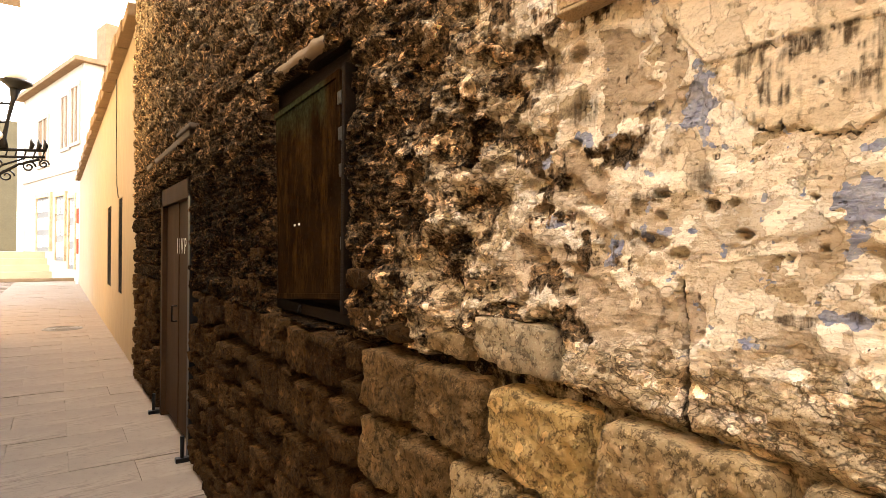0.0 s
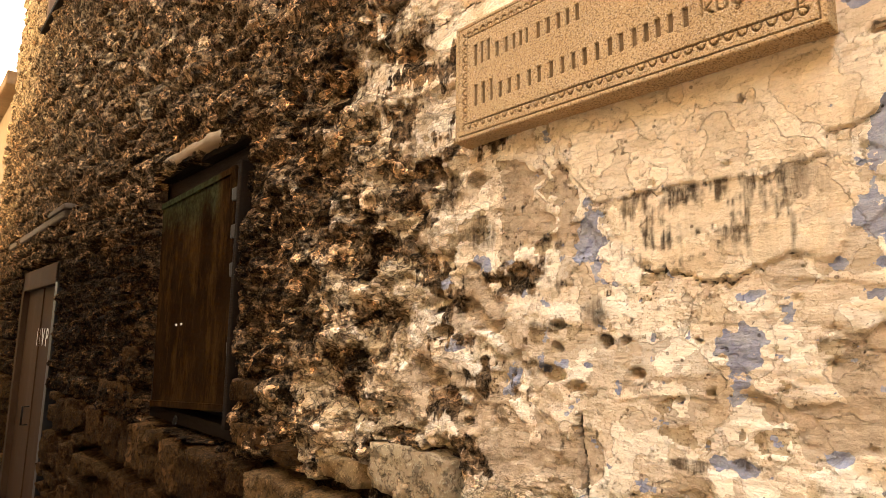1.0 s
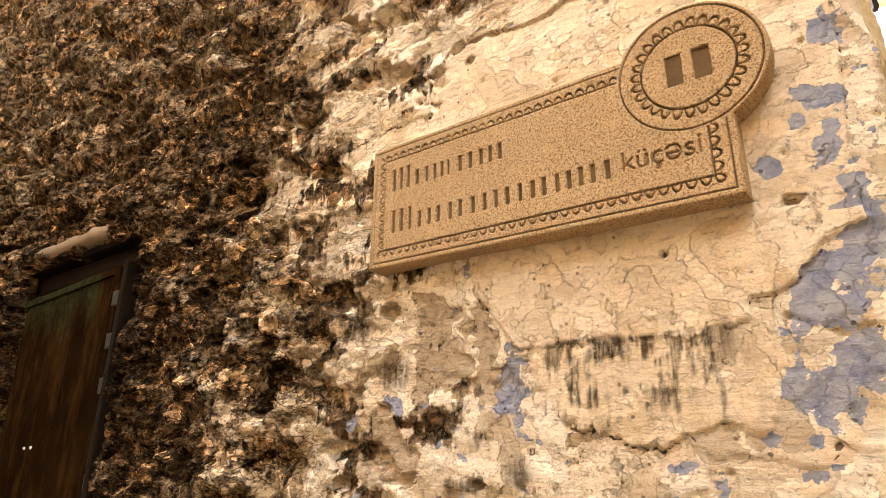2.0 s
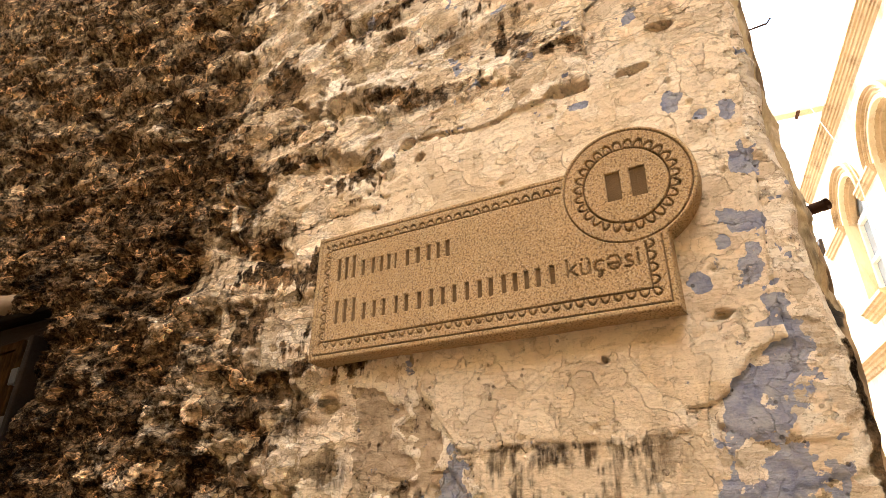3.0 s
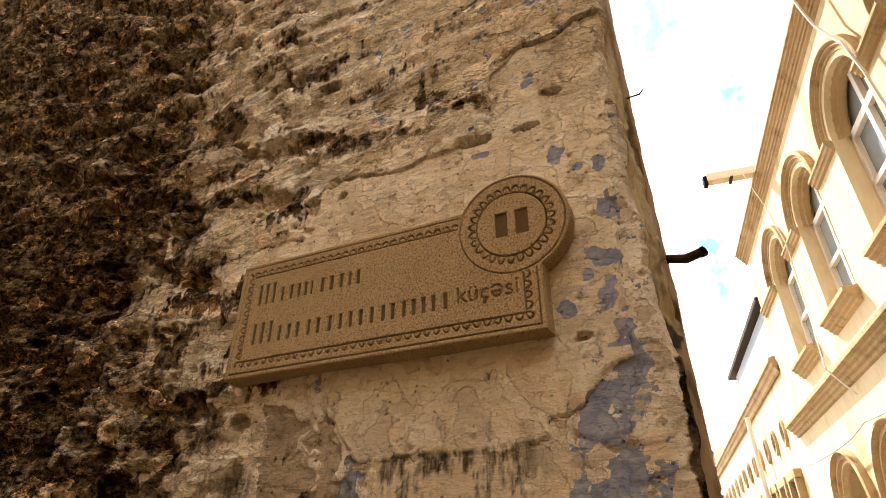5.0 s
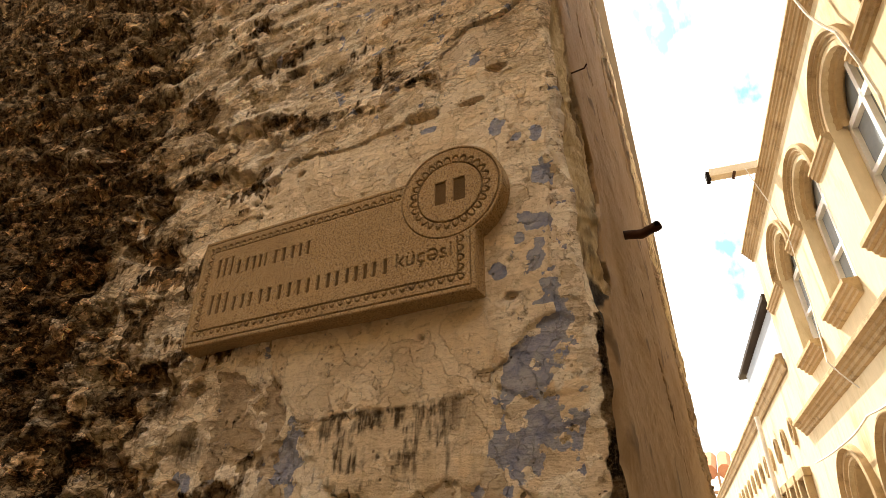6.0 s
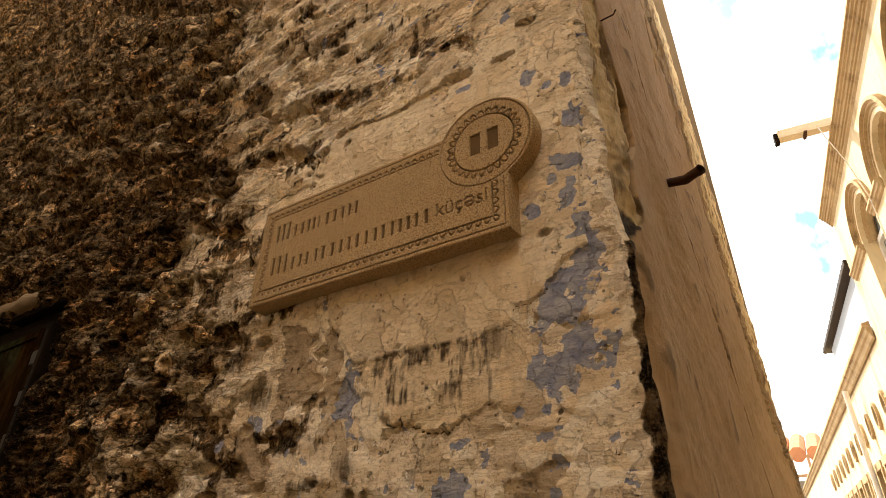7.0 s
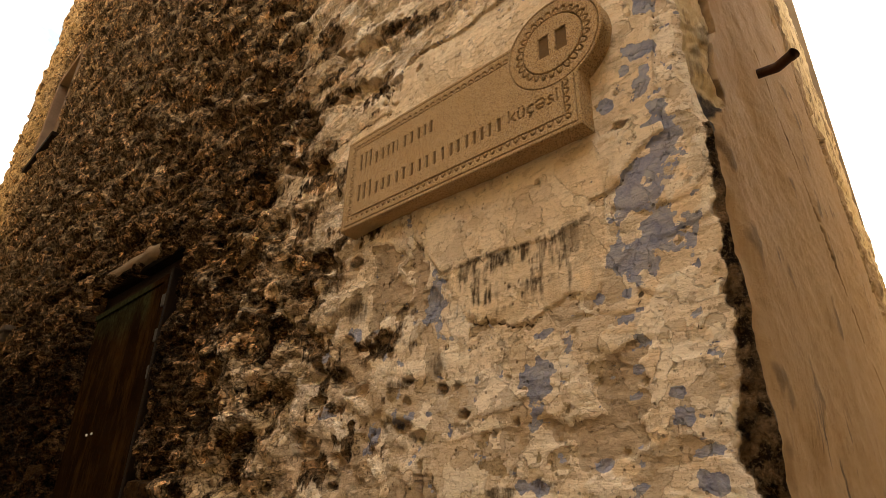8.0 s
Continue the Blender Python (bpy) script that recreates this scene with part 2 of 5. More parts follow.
def stone_mat(name, a, b, dark, pit=0.5, grime=0.3):
    n = Nodes(name, 0.92, 0.0, 0.03)
    n1, n2, n3 = n.noise(9.0, 6.0, 0.65), n.noise(45.0, 7.0, 0.7), n.noise(160.0, 4.0, 0.7)
    vo = n.ramp(n.voronoi(34.0), 0.12, 0.4)
    c = n.mix(n.ramp(n1, 0.35, 0.65), a, b)
    c = n.mix(n.ramp(n.random(), 0, 1, 0, 0.7), c, dark)
    c = n.mix(n.ramp(n2, 0.51, 0.58, 0, 0.8), c, tuple(q * 0.35 for q in a))
    c = n.mix(n.ramp(n3, 0.57, 0.64, 0, 0.5), c, tuple(min(0.8, q * 1.5) for q in b))
    c = n.mix(n.ramp(n.noise(5.0, 7.0, 0.75), 0.5, 0.66, 0, grime), c, (0.016, 0.009, 0.004))
    f1 = n.noise(16.0, 4.5, 0.52)
    # dark rims paint the shade at each chipped step
    rims = n.math("MAXIMUM", n.ramp(n.math("ABSOLUTE", n.math("ADD", f1, -0.482)), 0.0, 0.012, 0.75, 0.0), n.ramp(n.math("ABSOLUTE", n.math("ADD", f1, -0.575)), 0.0, 0.012, 0.75, 0.0))
    c = n.mix(n.ramp(f1, 0.575, 0.595, 0, 0.5), c, n.mix(1.0, c, (1.8, 1.75, 1.7), "MULTIPLY"))
    c = n.mix(rims, c, n.mix(1.0, c, (0.22, 0.20, 0.17), "MULTIPLY"))
    b0 = n.bump(n.math("MULTIPLY", n.math("ADD", n.ramp(f1, 0.48, 0.50), n.ramp(f1, 0.575, 0.595)), 0.5), 1.0, 0.022)
    b1 = n.bump(vo, pit, 0.014, b0)
    b2 = n.bump(n2, 1.0, 0.024, b1)
    return n.done(c, n.bump(n3, 0.9, 0.005, b2))


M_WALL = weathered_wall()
M_STONE = stone_mat("ochre_stone", (0.44, 0.295, 0.14), (0.54, 0.38, 0.195), (0.24, 0.15, 0.066))
M_YELLOW = stone_mat("yellow_stone", (0.52, 0.325, 0.115), (0.60, 0.395, 0.16), (0.46, 0.275, 0.09), 1.0, 0.08)
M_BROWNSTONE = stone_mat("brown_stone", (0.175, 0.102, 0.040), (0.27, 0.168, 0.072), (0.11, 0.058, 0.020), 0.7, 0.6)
M_PALE = stone_mat("pale_stone", (0.52, 0.395, 0.245), (0.63, 0.49, 0.32), (0.44, 0.32, 0.18), 0.3, 0.3)
M_DARKSTONE = stone_mat("near_black_stone", (0.052, 0.025, 0.0080), (0.140, 0.073, 0.026), (0.010, 0.0045, 0.0015), 0.8, 0.75)
M_FACADE = plain("honey_limestone", (0.62, 0.50, 0.315), (0.70, 0.58, 0.39), 3.0, 0.9, 0, 0.25, 0.004, (1, 1, 0.35), (0.34, 0.22, 0.10))
M_TRIM = plain("limestone_moulding", (0.40, 0.285, 0.155), (0.53, 0.40, 0.24), 5.0, 0.9, 0, 0.5, 0.008, (1, 1, 1), (0.13, 0.085, 0.045))


def carved_stone():
    """Gritty tan sandstone, with the shade inside its carving painted as a darker tone."""
    n = Nodes("gritty_sandstone", 0.95, 0.0, 0.15)
    n1, n2, n3 = n.noise(6.0, 4.0), n.noise(300.0, 3.0, 0.7), n.noise(620.0, 2.0, 0.6)
    c = n.mix(n.ramp(n1, 0.35, 0.65), (0.40, 0.262, 0.125), (0.45, 0.302, 0.15))
    c = n.mix(n.ramp(n2, 0.50, 0.58, 0, 0.85), c, (0.13, 0.08, 0.034))
    c = n.mix(n.ramp(n3, 0.56, 0.68, 0, 0.7), c, (0.74, 0.60, 0.42))
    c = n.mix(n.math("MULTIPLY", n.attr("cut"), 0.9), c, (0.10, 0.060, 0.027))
    return n.done(c, n.bump(n3, 0.5, 0.0015, n.bump(n2, 0.5, 0.0015)))


def side_render():
    """Brown cement render over pale limestone, with dark breaks."""
    n = Nodes("brown_render", 0.92, 0.0, 0.2)
    n1, n2, n3 = n.noise(3.0, 6.0, 0.65), n.noise(30.0, 7.0, 0.7), n.noise(160.0, 5.0, 0.7)
    streak = n.noise(5.0, 6.0, 0.65, n.scaled(1.6, 1, 0.35))
    raw = n.mix(n.ramp(n2, 0.35, 0.65), (0.50, 0.36, 0.18), (0.62, 0.48, 0.28))
    raw = n.mix(n.ramp(n1, 0.5, 0.7, 0, 0.6), raw, (0.26, 0.18, 0.09))
    split = n.noise(22.0, 8.0, 0.66, n.scaled(0.7, 1, 0.22))
    raw = n.mix(n.ramp(split, 0.53, 0.60, 0, 0.8), raw, (0.15, 0.088, 0.038))
    raw = n.mix(n.ramp(split, 0.42, 0.36, 0, 0.6), raw, (0.72, 0.58, 0.37))
    coat = n.mix(n.ramp(streak, 0.35, 0.65), (0.345, 0.218, 0.107), (0.395, 0.258, 0.132))
    coat = n.mix(n.ramp(n2, 0.52, 0.75, 0, 0.4), coat, (0.24, 0.15, 0.075))
    c = n.mix(n.attr("coat"), raw, coat)
    c = n.mix(n.attr("second"), c, (0.30, 0.20, 0.11))
    c = n.mix(n.attr("grime"), c, n.mix(n.ramp(n2, 0.4, 0.65), (0.022, 0.016, 0.011), (0.075, 0.052, 0.03)))
    c = n.mix(n.attr("crack"), c, (0.03, 0.022, 0.014))
    bare = n.math("MULTIPLY", split, n.ramp(n.attr("coat"), 0, 1, 1.0, 0.05))
    c = n.mix(n.ramp(n3, 0.60, 0.66, 0, 0.35), c, (0.20, 0.125, 0.06))
    return n.done(c, n.bump(n3, 0.5, 0.003, n.bump(n2, 0.35, 0.006, n.bump(bare, 1.0, 0.02))))


def rusty_panel():
    """Brown painted sheet metal, rust runs, green paint left at its top."""
    n = Nodes("rusty_shutter", 0.9, 0.0, 0.0)
    n1, n2 = n.noise(5.0, 6.0, 0.65), n.noise(40.0, 7.0, 0.7)
    run = n.noise(9.0, 7.0, 0.75, n.scaled(1, 1, 0.30))
    c = n.mix(n.ramp(n1, 0.35, 0.65), (0.0075, 0.0034, 0.0013), (0.016, 0.0078, 0.0029))
    c = n.mix(n.ramp(run, 0.48, 0.68, 0, 0.8), c, (0.050, 0.0245, 0.0070))
    c = n.mix(n.ramp(n2, 0.55, 0.72, 0, 0.6), c, (0.020, 0.010, 0.005))
    sep = n.t.nodes.new("ShaderNodeSeparateXYZ")
    n.t.links.new(n.co, sep.inputs[0])
    top = n.math("MULTIPLY", n.ramp(n.math("ADD", sep.outputs["Z"], n.ramp(run, 0.2, 0.8, -0.16, 0.16)), 2.17, 2.32), n.ramp(sep.outputs["Y"], 2.14, 2.20))
    c = n.mix(top, c, n.mix(n.ramp(n2, 0.4, 0.65), (0.034, 0.036, 0.017), (0.013, 0.012, 0.0055)))
    return n.done(c, n.bump(n2, 0.3, 0.002, n.bump(n1, 0.4, 0.01)))


M_SIGN = carved_stone()
M_SIDE = side_render()
M_SHUTTER = rusty_panel()
M_CHALK = plain("white_chalk", (0.62, 0.60, 0.55), (0.45, 0.42, 0.38), 40.0, 0.95)
M_CURTAIN = plain("pink_curtain", (0.50, 0.30, 0.27), (0.42, 0.25, 0.22), 8.0, 0.9)
M_GREYWOOD = plain("grey_timber", (0.09, 0.066, 0.046), (0.16, 0.12, 0.085), 12.0, 0.85, 0, 0.7, 0.006, (1, 0.12, 1), (0.08, 0.06, 0.04))
M_IRON = plain("black_iron", (0.015, 0.014, 0.013), (0.03, 0.027, 0.024), 9.0, 0.55, 0.6, 0.2, 0.002)
M_RUST = plain("rusted_pipe_iron", (0.05, 0.028, 0.018), (0.10, 0.05, 0.03), 30.0, 0.85, 0.2, 0.5, 0.002)
M_DOOR = plain("brown_painted_steel", (0.030, 0.0145, 0.0062), (0.046, 0.023, 0.0100), 5.0, 0.85, 0, 0.15, 0.002, (1, 1, 0.25), (0.05, 0.028, 0.014))
M_WOOD = plain("weathered_wood", (0.006, 0.0034, 0.0018), (0.016, 0.0092, 0.0048), 12.0, 0.85, 0, 0.6, 0.004, (1, 0.12, 1))
M_PALEWOOD = plain("bleached_log", (0.30, 0.215, 0.135), (0.20, 0.14, 0.085), 14.0, 0.85, 0, 0.6, 0.004, (1, 0.15, 1))
M_GLASSDARK = plain("sky_lit_glass", (0.20, 0.24, 0.27), (0.28, 0.31, 0.33), 2.0, 0.12, 0, 0.02, 0.001)
M_WHITEFRAME = plain("white_painted_frame", (0.75, 0.73, 0.68), (0.68, 0.65, 0.60), 6.0, 0.6)
M_YELLOWWALL = plain("yellow_render", (0.25, 0.187, 0.12), (0.29, 0.22, 0.143), 1.2, 0.9, 0, 0.2, 0.003, (1, 1, 0.5), (0.28, 0.20, 0.12))
# kept brighter than the yellow render so unseen walls bounce more light
M_CREAMWALL = plain("cream_render", (0.62, 0.44, 0.22), (0.68, 0.50, 0.27), 1.2, 0.9, 0, 0.2, 0.003, (1, 1, 0.5), (0.60, 0.42, 0.22))
M_WHITEWALL = plain("pale_limewash", (0.40, 0.35, 0.28), (0.35, 0.30, 0.235), 1.5, 0.9, 0, 0.2, 0.003)
M_COPING = plain("coping_stone", (0.15, 0.095, 0.05), (0.22, 0.145, 0.08), 7.0, 0.9, 0, 0.4, 0.006)
M_DARKVOID = plain("dark_interior", (0.02, 0.017, 0.014), (0.03, 0.025, 0.02), 3.0, 0.9)
M_ROOFTILE = plain("orange_roof_tile", (0.45, 0.18, 0.09), (0.52, 0.25, 0.13), 8.0, 0.85)
M_GREENWALL = plain("faded_green_render", (0.12, 0.098, 0.058), (0.155, 0.128, 0.076), 2.0, 0.9)
M_WHITEGLASS = plain("opal_glass", (0.85, 0.83, 0.78), (0.80, 0.78, 0.72), 4.0, 0.25)
M_CABLE = plain("white_cable", (0.72, 0.68, 0.60), (0.62, 0.58, 0.50), 9.0, 0.6)
M_DARKSHEET = plain("dark_roof_sheet", (0.05, 0.04, 0.032), (0.08, 0.062, 0.05), 4.0, 0.7)
M_PALESHEET = plain("pale_tarpaulin", (0.34, 0.37, 0.41), (0.42, 0.44, 0.46), 3.0, 0.6)
M_PALESPOUT = plain("pale_timber", (0.62, 0.50, 0.34), (0.70, 0.60, 0.44), 9.0, 0.85)


def worn_paving():
    """Pale paving, polished by feet, with patches of slanting tool marks and fine dirt."""
    n = Nodes("worn_paving", 0.85, 0.0, 0.05)
    n1, n2, n3 = n.noise(1.1, 5.0, 0.6), n.noise(15.0, 7.0, 0.7), n.noise(70.0, 6.0, 0.7)
    c = n.mix(n.ramp(n1, 0.35, 0.65), (0.175, 0.132, 0.098), (0.24, 0.184, 0.138))
    c = n.mix(n.ramp(n2, 0.53, 0.70, 0, 0.6), c, (0.135, 0.098, 0.07))
    c = n.mix(n.ramp(n3, 0.56, 0.66, 0, 0.45), c, (0.10, 0.072, 0.05))
    marks = []
    for angle, where in ((0.75, 1.9), (-0.75, 2.3)):
        turned = n.t.nodes.new("ShaderNodeMapping")
        turned.inputs["Rotation"].default_value = (0, 0, angle)
        turned.inputs["Scale"].default_value = (1.0, 9.0, 1.0)
        n.t.links.new(n.co, turned.inputs["Vector"])
        marks.append(n.math("MULTIPLY", n.ramp(n.noise(4.5, 5.0, 0.6, turned.outputs[0]), 0.54, 0.60), n.ramp(n.noise(where, 3.0, 0.5), 0.50, 0.56)))
    mark = n.math("MAXIMUM", marks[0], marks[1])
    c = n.mix(n.math("MULTIPLY", mark, 0.6), c, (0.12, 0.086, 0.06))
    c = n.mix(n.ramp(n.random(), 0, 1, 0, 0.25), c, (0.15, 0.11, 0.08))
    return n.done(c, n.bump(n3, 0.4, 0.003, n.bump(mark, -0.8, 0.012)))


M_PAVING = worn_paving()
M_MANHOLE = plain("worn_cast_iron", (0.14, 0.12, 0.10), (0.20, 0.17, 0.14), 14.0, 0.6, 0.4)
M_BALCONY = plain("brown_balcony_wood", (0.30, 0.17, 0.09), (0.38, 0.23, 0.13), 9.0, 0.8)
M_WARMPANE = plain("shuttered_pane", (0.12, 0.075, 0.04), (0.17, 0.11, 0.06), 5.0, 0.6)
M_GREYDOOR = plain("grey_painted_door", (0.16, 0.15, 0.135), (0.21, 0.20, 0.18), 6.0, 0.6)
M_STEP = plain("yellow_step_stone", (0.36, 0.28, 0.16), (0.42, 0.33, 0.20), 4.0, 0.9)
M_REDPAINT = plain("red_paint", (0.55, 0.07, 0.04), (0.62, 0.12, 0.07), 9.0, 0.6)
M_GROOVESHADE = plain("groove_shade_stone", (0.13, 0.081, 0.038), (0.18, 0.115, 0.056), 90.0, 0.95, 0, 0.5, 0.0015)
M_FRAMEWOOD = plain("brown_frame_wood", (0.16, 0.10, 0.06), (0.24, 0.16, 0.10), 10.0, 0.8)


# ---- building helpers ----
def part(name, bm, material, parent=None, label="", smooth=False):
    """Links a bmesh as one mesh object, under a thing or a part."""
    me = bpy.data.meshes.new(name)
    bmesh.ops.recalc_face_normals(bm, faces=bm.faces)
    bm.to_mesh(me)
    bm.free()
    me.materials.append(material)
    if smooth:
        me.polygons.foreach_set("use_smooth", [True] * len(me.polygons))
    ob = new(name, me)
    ob.parent = parent
    if label:
        tagged(ob, label)
    return ob


def sheet_mesh(name, px, py, pz, material, attrs=None, flip=False):
    """A grid of points (2D arrays) as one smooth mesh, with float attributes on its points."""
    rows, cols = px.shape
    co = np.stack((px, py, pz), axis=-1).reshape(-1, 3).astype(np.float32)
    i = np.arange(rows * cols).reshape(rows, cols)
    q = np.stack((i[:-1, :-1], i[:-1, 1:], i[1:, 1:], i[1:, :-1]), axis=-1).reshape(-1, 4)
    if flip:
        q = q[:, ::-1]
    me = bpy.data.meshes.new(name)
    me.vertices.add(len(co))
    me.vertices.foreach_set("co", co.ravel())
    me.loops.add(q.size)
    me.loops.foreach_set("vertex_index", q.ravel().astype(np.int32))
    me.polygons.add(len(q))
    me.polygons.foreach_set("loop_start", np.arange(0, q.size, 4, dtype=np.int32))
    me.polygons.foreach_set("use_smooth", np.ones(len(q), dtype=bool))
    me.update(calc_edges=True)
    for key, values in (attrs or {}).items():
        a = me.attributes.new(key, "FLOAT", "POINT")
        a.data.foreach_set("value", np.clip(values, 0, 1).ravel().astype(np.float32))
    me.materials.append(material)
    return new(name, me)


def box(bm, a, b, bevel=0.0, m=None):
    """A box from corner a to corner b, with rounded edges, put through the matrix m."""
    c = [(p + q) / 2 for p, q in zip(a, b)]
    s = [abs(q - p) for p, q in zip(a, b)]
    made = bmesh.ops.create_cube(bm, size=1.0, matrix=(m or Matrix()) @ Matrix.LocRotScale(c, None, s))
    if bevel:
        edges = list({e for v in made["verts"] for e in v.link_edges})
        bmesh.ops.bevel(bm, geom=edges, offset=bevel, segments=2, affect="EDGES", profile=0.6)


def one_box(name, a, b, material, parent=None, bevel=0.01, label="", m=None):
    bm = bmesh.new()
    box(bm, a, b, bevel, m)
    return part(name, bm, material, parent, label)


def tube(bm, points, radius, sides=10, cap=True):
    """A round bar through points; radius a number or one for each point."""
    pts = [Vector(p) for p in points]
    rad = radius if isinstance(radius, (list, tuple)) else [radius] * len(pts)
    rings = []
    for k, p in enumerate(pts):
        d = (pts[min(k + 1, len(pts) - 1)] - pts[max(k - 1, 0)]).normalized()
        side = d.cross(Vector((0.123, 0.31, 0.94))).normalized()
        up = side.cross(d)
        rings.append([bm.verts.new(p + rad[k] * (math.cos(2 * math.pi * j / sides) * side + math.sin(2 * math.pi * j / sides) * up)) for j in range(sides)])
    for r, s in zip(rings, rings[1:]):
        for j in range(sides):
            bm.faces.new((r[j], r[(j + 1) % sides], s[(j + 1) % sides], s[j]))
    if cap:
        bm.faces.new(rings[0][::-1])
        bm.faces.new(rings[-1])


def extrude_profile(bm, profile, start, end, out, up=Vector((0, 0, 1))):
    """A moulding: points (out, up) swept from start to end, with closed ends."""
    a, b = Vector(start), Vector(end)
    o = Vector(out)
    ra = [bm.verts.new(a + o * p[0] + up * p[1]) for p in profile]
    rb = [bm.verts.new(b + o * p[0] + up * p[1]) for p in profile]
    n = len(profile)
    for k in range(n):
        bm.faces.new((ra[k], ra[(k + 1) % n], rb[(k + 1) % n], rb[k]))
    bm.faces.new(ra)
    bm.faces.new(rb[::-1])


def empty(name, at=(0, 0, 0), label="", category="", group="", kind=""):
    e = new(name)
    e.location = at
    e.empty_display_size = 0.05
    return tagged(e, label, category, group, kind)


# ---- plane noise ----
def lattice(ix, iy, seed):
    h = (ix.astype(np.int64) * 374761393 + iy.astype(np.int64) * 668265263 + seed * 1442695041) & 0xFFFFFFFF
    h = ((h ^ (h >> 13)) * 1274126177) & 0xFFFFFFFF
    return ((h ^ (h >> 16)) & 0xFFFFFF) / float(0x1000000)


def perlin(x, y, seed):
    ix, iy = np.floor(x), np.floor(y)
    fx, fy = x - ix, y - iy
    u, v = fx * fx * fx * (fx * (fx * 6 - 15) + 10), fy * fy * fy * (fy * (fy * 6 - 15) + 10)

    def g(dx, dy):
        a = 2 * np.pi * lattice(ix + dx, iy + dy, seed)
        return np.cos(a) * (fx - dx) + np.sin(a) * (fy - dy)

    top = g(0, 0) * (1 - u) + g(1, 0) * u
    bot = g(0, 1) * (1 - u) + g(1, 1) * u
    return 1.4 * (top * (1 - v) + bot * v)


def fbm(x, y, octaves, seed, gain=0.5):
    total, amp = 0.0, 1.0
    for k in range(octaves):
        total = total + amp * perlin(x * 2 ** k, y * 2 ** k, seed + 17 * k)
        amp *= gain
    return total


def worley(x, y, seed):
    """Distance to the nearest scattered point, and that point's random number."""
    ix, iy = np.floor(x), np.floor(y)
    best, rid = np.full(x.shape, 9.0), np.zeros(x.shape)
    for dx in (-1, 0, 1):
        for dy in (-1, 0, 1):
            cx, cy = ix + dx, iy + dy
            qx, qy = cx + lattice(cx, cy, seed), cy + lattice(cx, cy, seed + 5)
            d = np.hypot(x - qx, y - qy)
            near = d < best
            best = np.where(near, d, best)
            rid = np.where(near, lattice(cx, cy, seed + 9), rid)
    return best, rid


def step(x, lo, hi):
    t = np.clip((x - lo) / (hi - lo), 0, 1)
    return t * t * (3 - 2 * t)


def courses(y, z, seed, height, width):
    """Rough coursed rubble: distance to the nearest joint and a random number for each stone."""
    zz = z / height + 0.16 * fbm(y * 1.3, z * 1.3, 2, seed) + 0.07 * fbm(y * 6, z * 6, 2, seed + 3)
    row = np.floor(zz)
    fz = zz - row
    w = width * (0.75 + 0.6 * lattice(row, row * 0, seed + 1))
    yy = y / w + 7.3 * lattice(row, row * 0, seed + 2) + 0.06 * fbm(y * 7 + 5, z * 7, 2, seed + 4)
    col = np.floor(yy)
    jl = col + 0.5 * (lattice(col, row, seed + 6) - 0.5)
    jr = col + 1 + 0.5 * (lattice(col + 1, row, seed + 6) - 0.5)
    left = yy < jl
    right = yy > jr
    col = col - left + right
    jl = col + 0.5 * (lattice(col, row, seed + 6) - 0.5)
    jr = col + 1 + 0.5 * (lattice(col + 1, row, seed + 6) - 0.5)
    d = np.minimum(np.minimum(yy - jl, jr - yy) * w, np.minimum(fz, 1 - fz) * height)
    return d, lattice(col, row, seed + 8)


def blobs(y, z, spots, wy, wz, ragged, lo=-0.02, hi=0.10):
    """Patches with ragged edges: about 1 inside, 0 outside. spots: y, z, half width, half height."""
    field = np.full(y.shape, -9.0)
    for cy, cz, ry, rz in spots:
        field = np.maximum(field, 1 - np.hypot((y + wy - cy) / ry, (z + wz - cz) / rz))
    return step(field + ragged, lo, hi)


# ---- the old house: its wall along the alley ----
YC, RC = -0.016, 0.012    # corner line and its rounding
END = 8.5                 # far end of the dark wall
TOP = 10.2
house = empty("wall_alley", (0, 0, 0), "old sooty rubble wall with flaking cream and blue plaster", "wall", kind="structure")

gy = np.concatenate((np.arange(YC, 1.05, 0.0033), np.arange(1.05, 1.6, 0.0055), np.arange(1.6, 3.2, 0.009), np.arange(3.2, END, 0.022), [END]))
gz = np.concatenate((np.arange(-0.05, 1.2, 0.018), np.arange(1.2, 2.85, 0.0034), np.arange(2.85, 4.0, 0.008), np.arange(4.0, TOP, 0.03), [TOP]))
Y, Z = np.meshgrid(gy, gz)

n_big, n_mid, n_fine = fbm(Y * 2.2, Z * 2.2, 4, 11), fbm(Y * 9, Z * 9, 4, 12), fbm(Y * 34, Z * 34, 4, 13, 0.6)
ragged = fbm(Y * 14, Z * 14, 5, 14, 0.55)
streaks = fbm(Y * 55, Z * 7, 4, 81, 0.6)


# thin coats peeled back one by one, and crusts that broke off in steps
def terrace(f, k, sharp):
    q = f * k
    low = np.floor(q)
    return (low + step(q - low, 0.5 - sharp, 0.5 + sharp)) / k


def rim(f, level, wide):
    return step(wide - np.abs(f - level), 0, wide * 0.6)


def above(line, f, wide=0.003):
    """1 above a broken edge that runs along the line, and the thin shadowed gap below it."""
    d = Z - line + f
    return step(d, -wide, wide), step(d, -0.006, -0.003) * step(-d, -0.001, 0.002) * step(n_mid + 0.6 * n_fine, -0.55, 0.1)


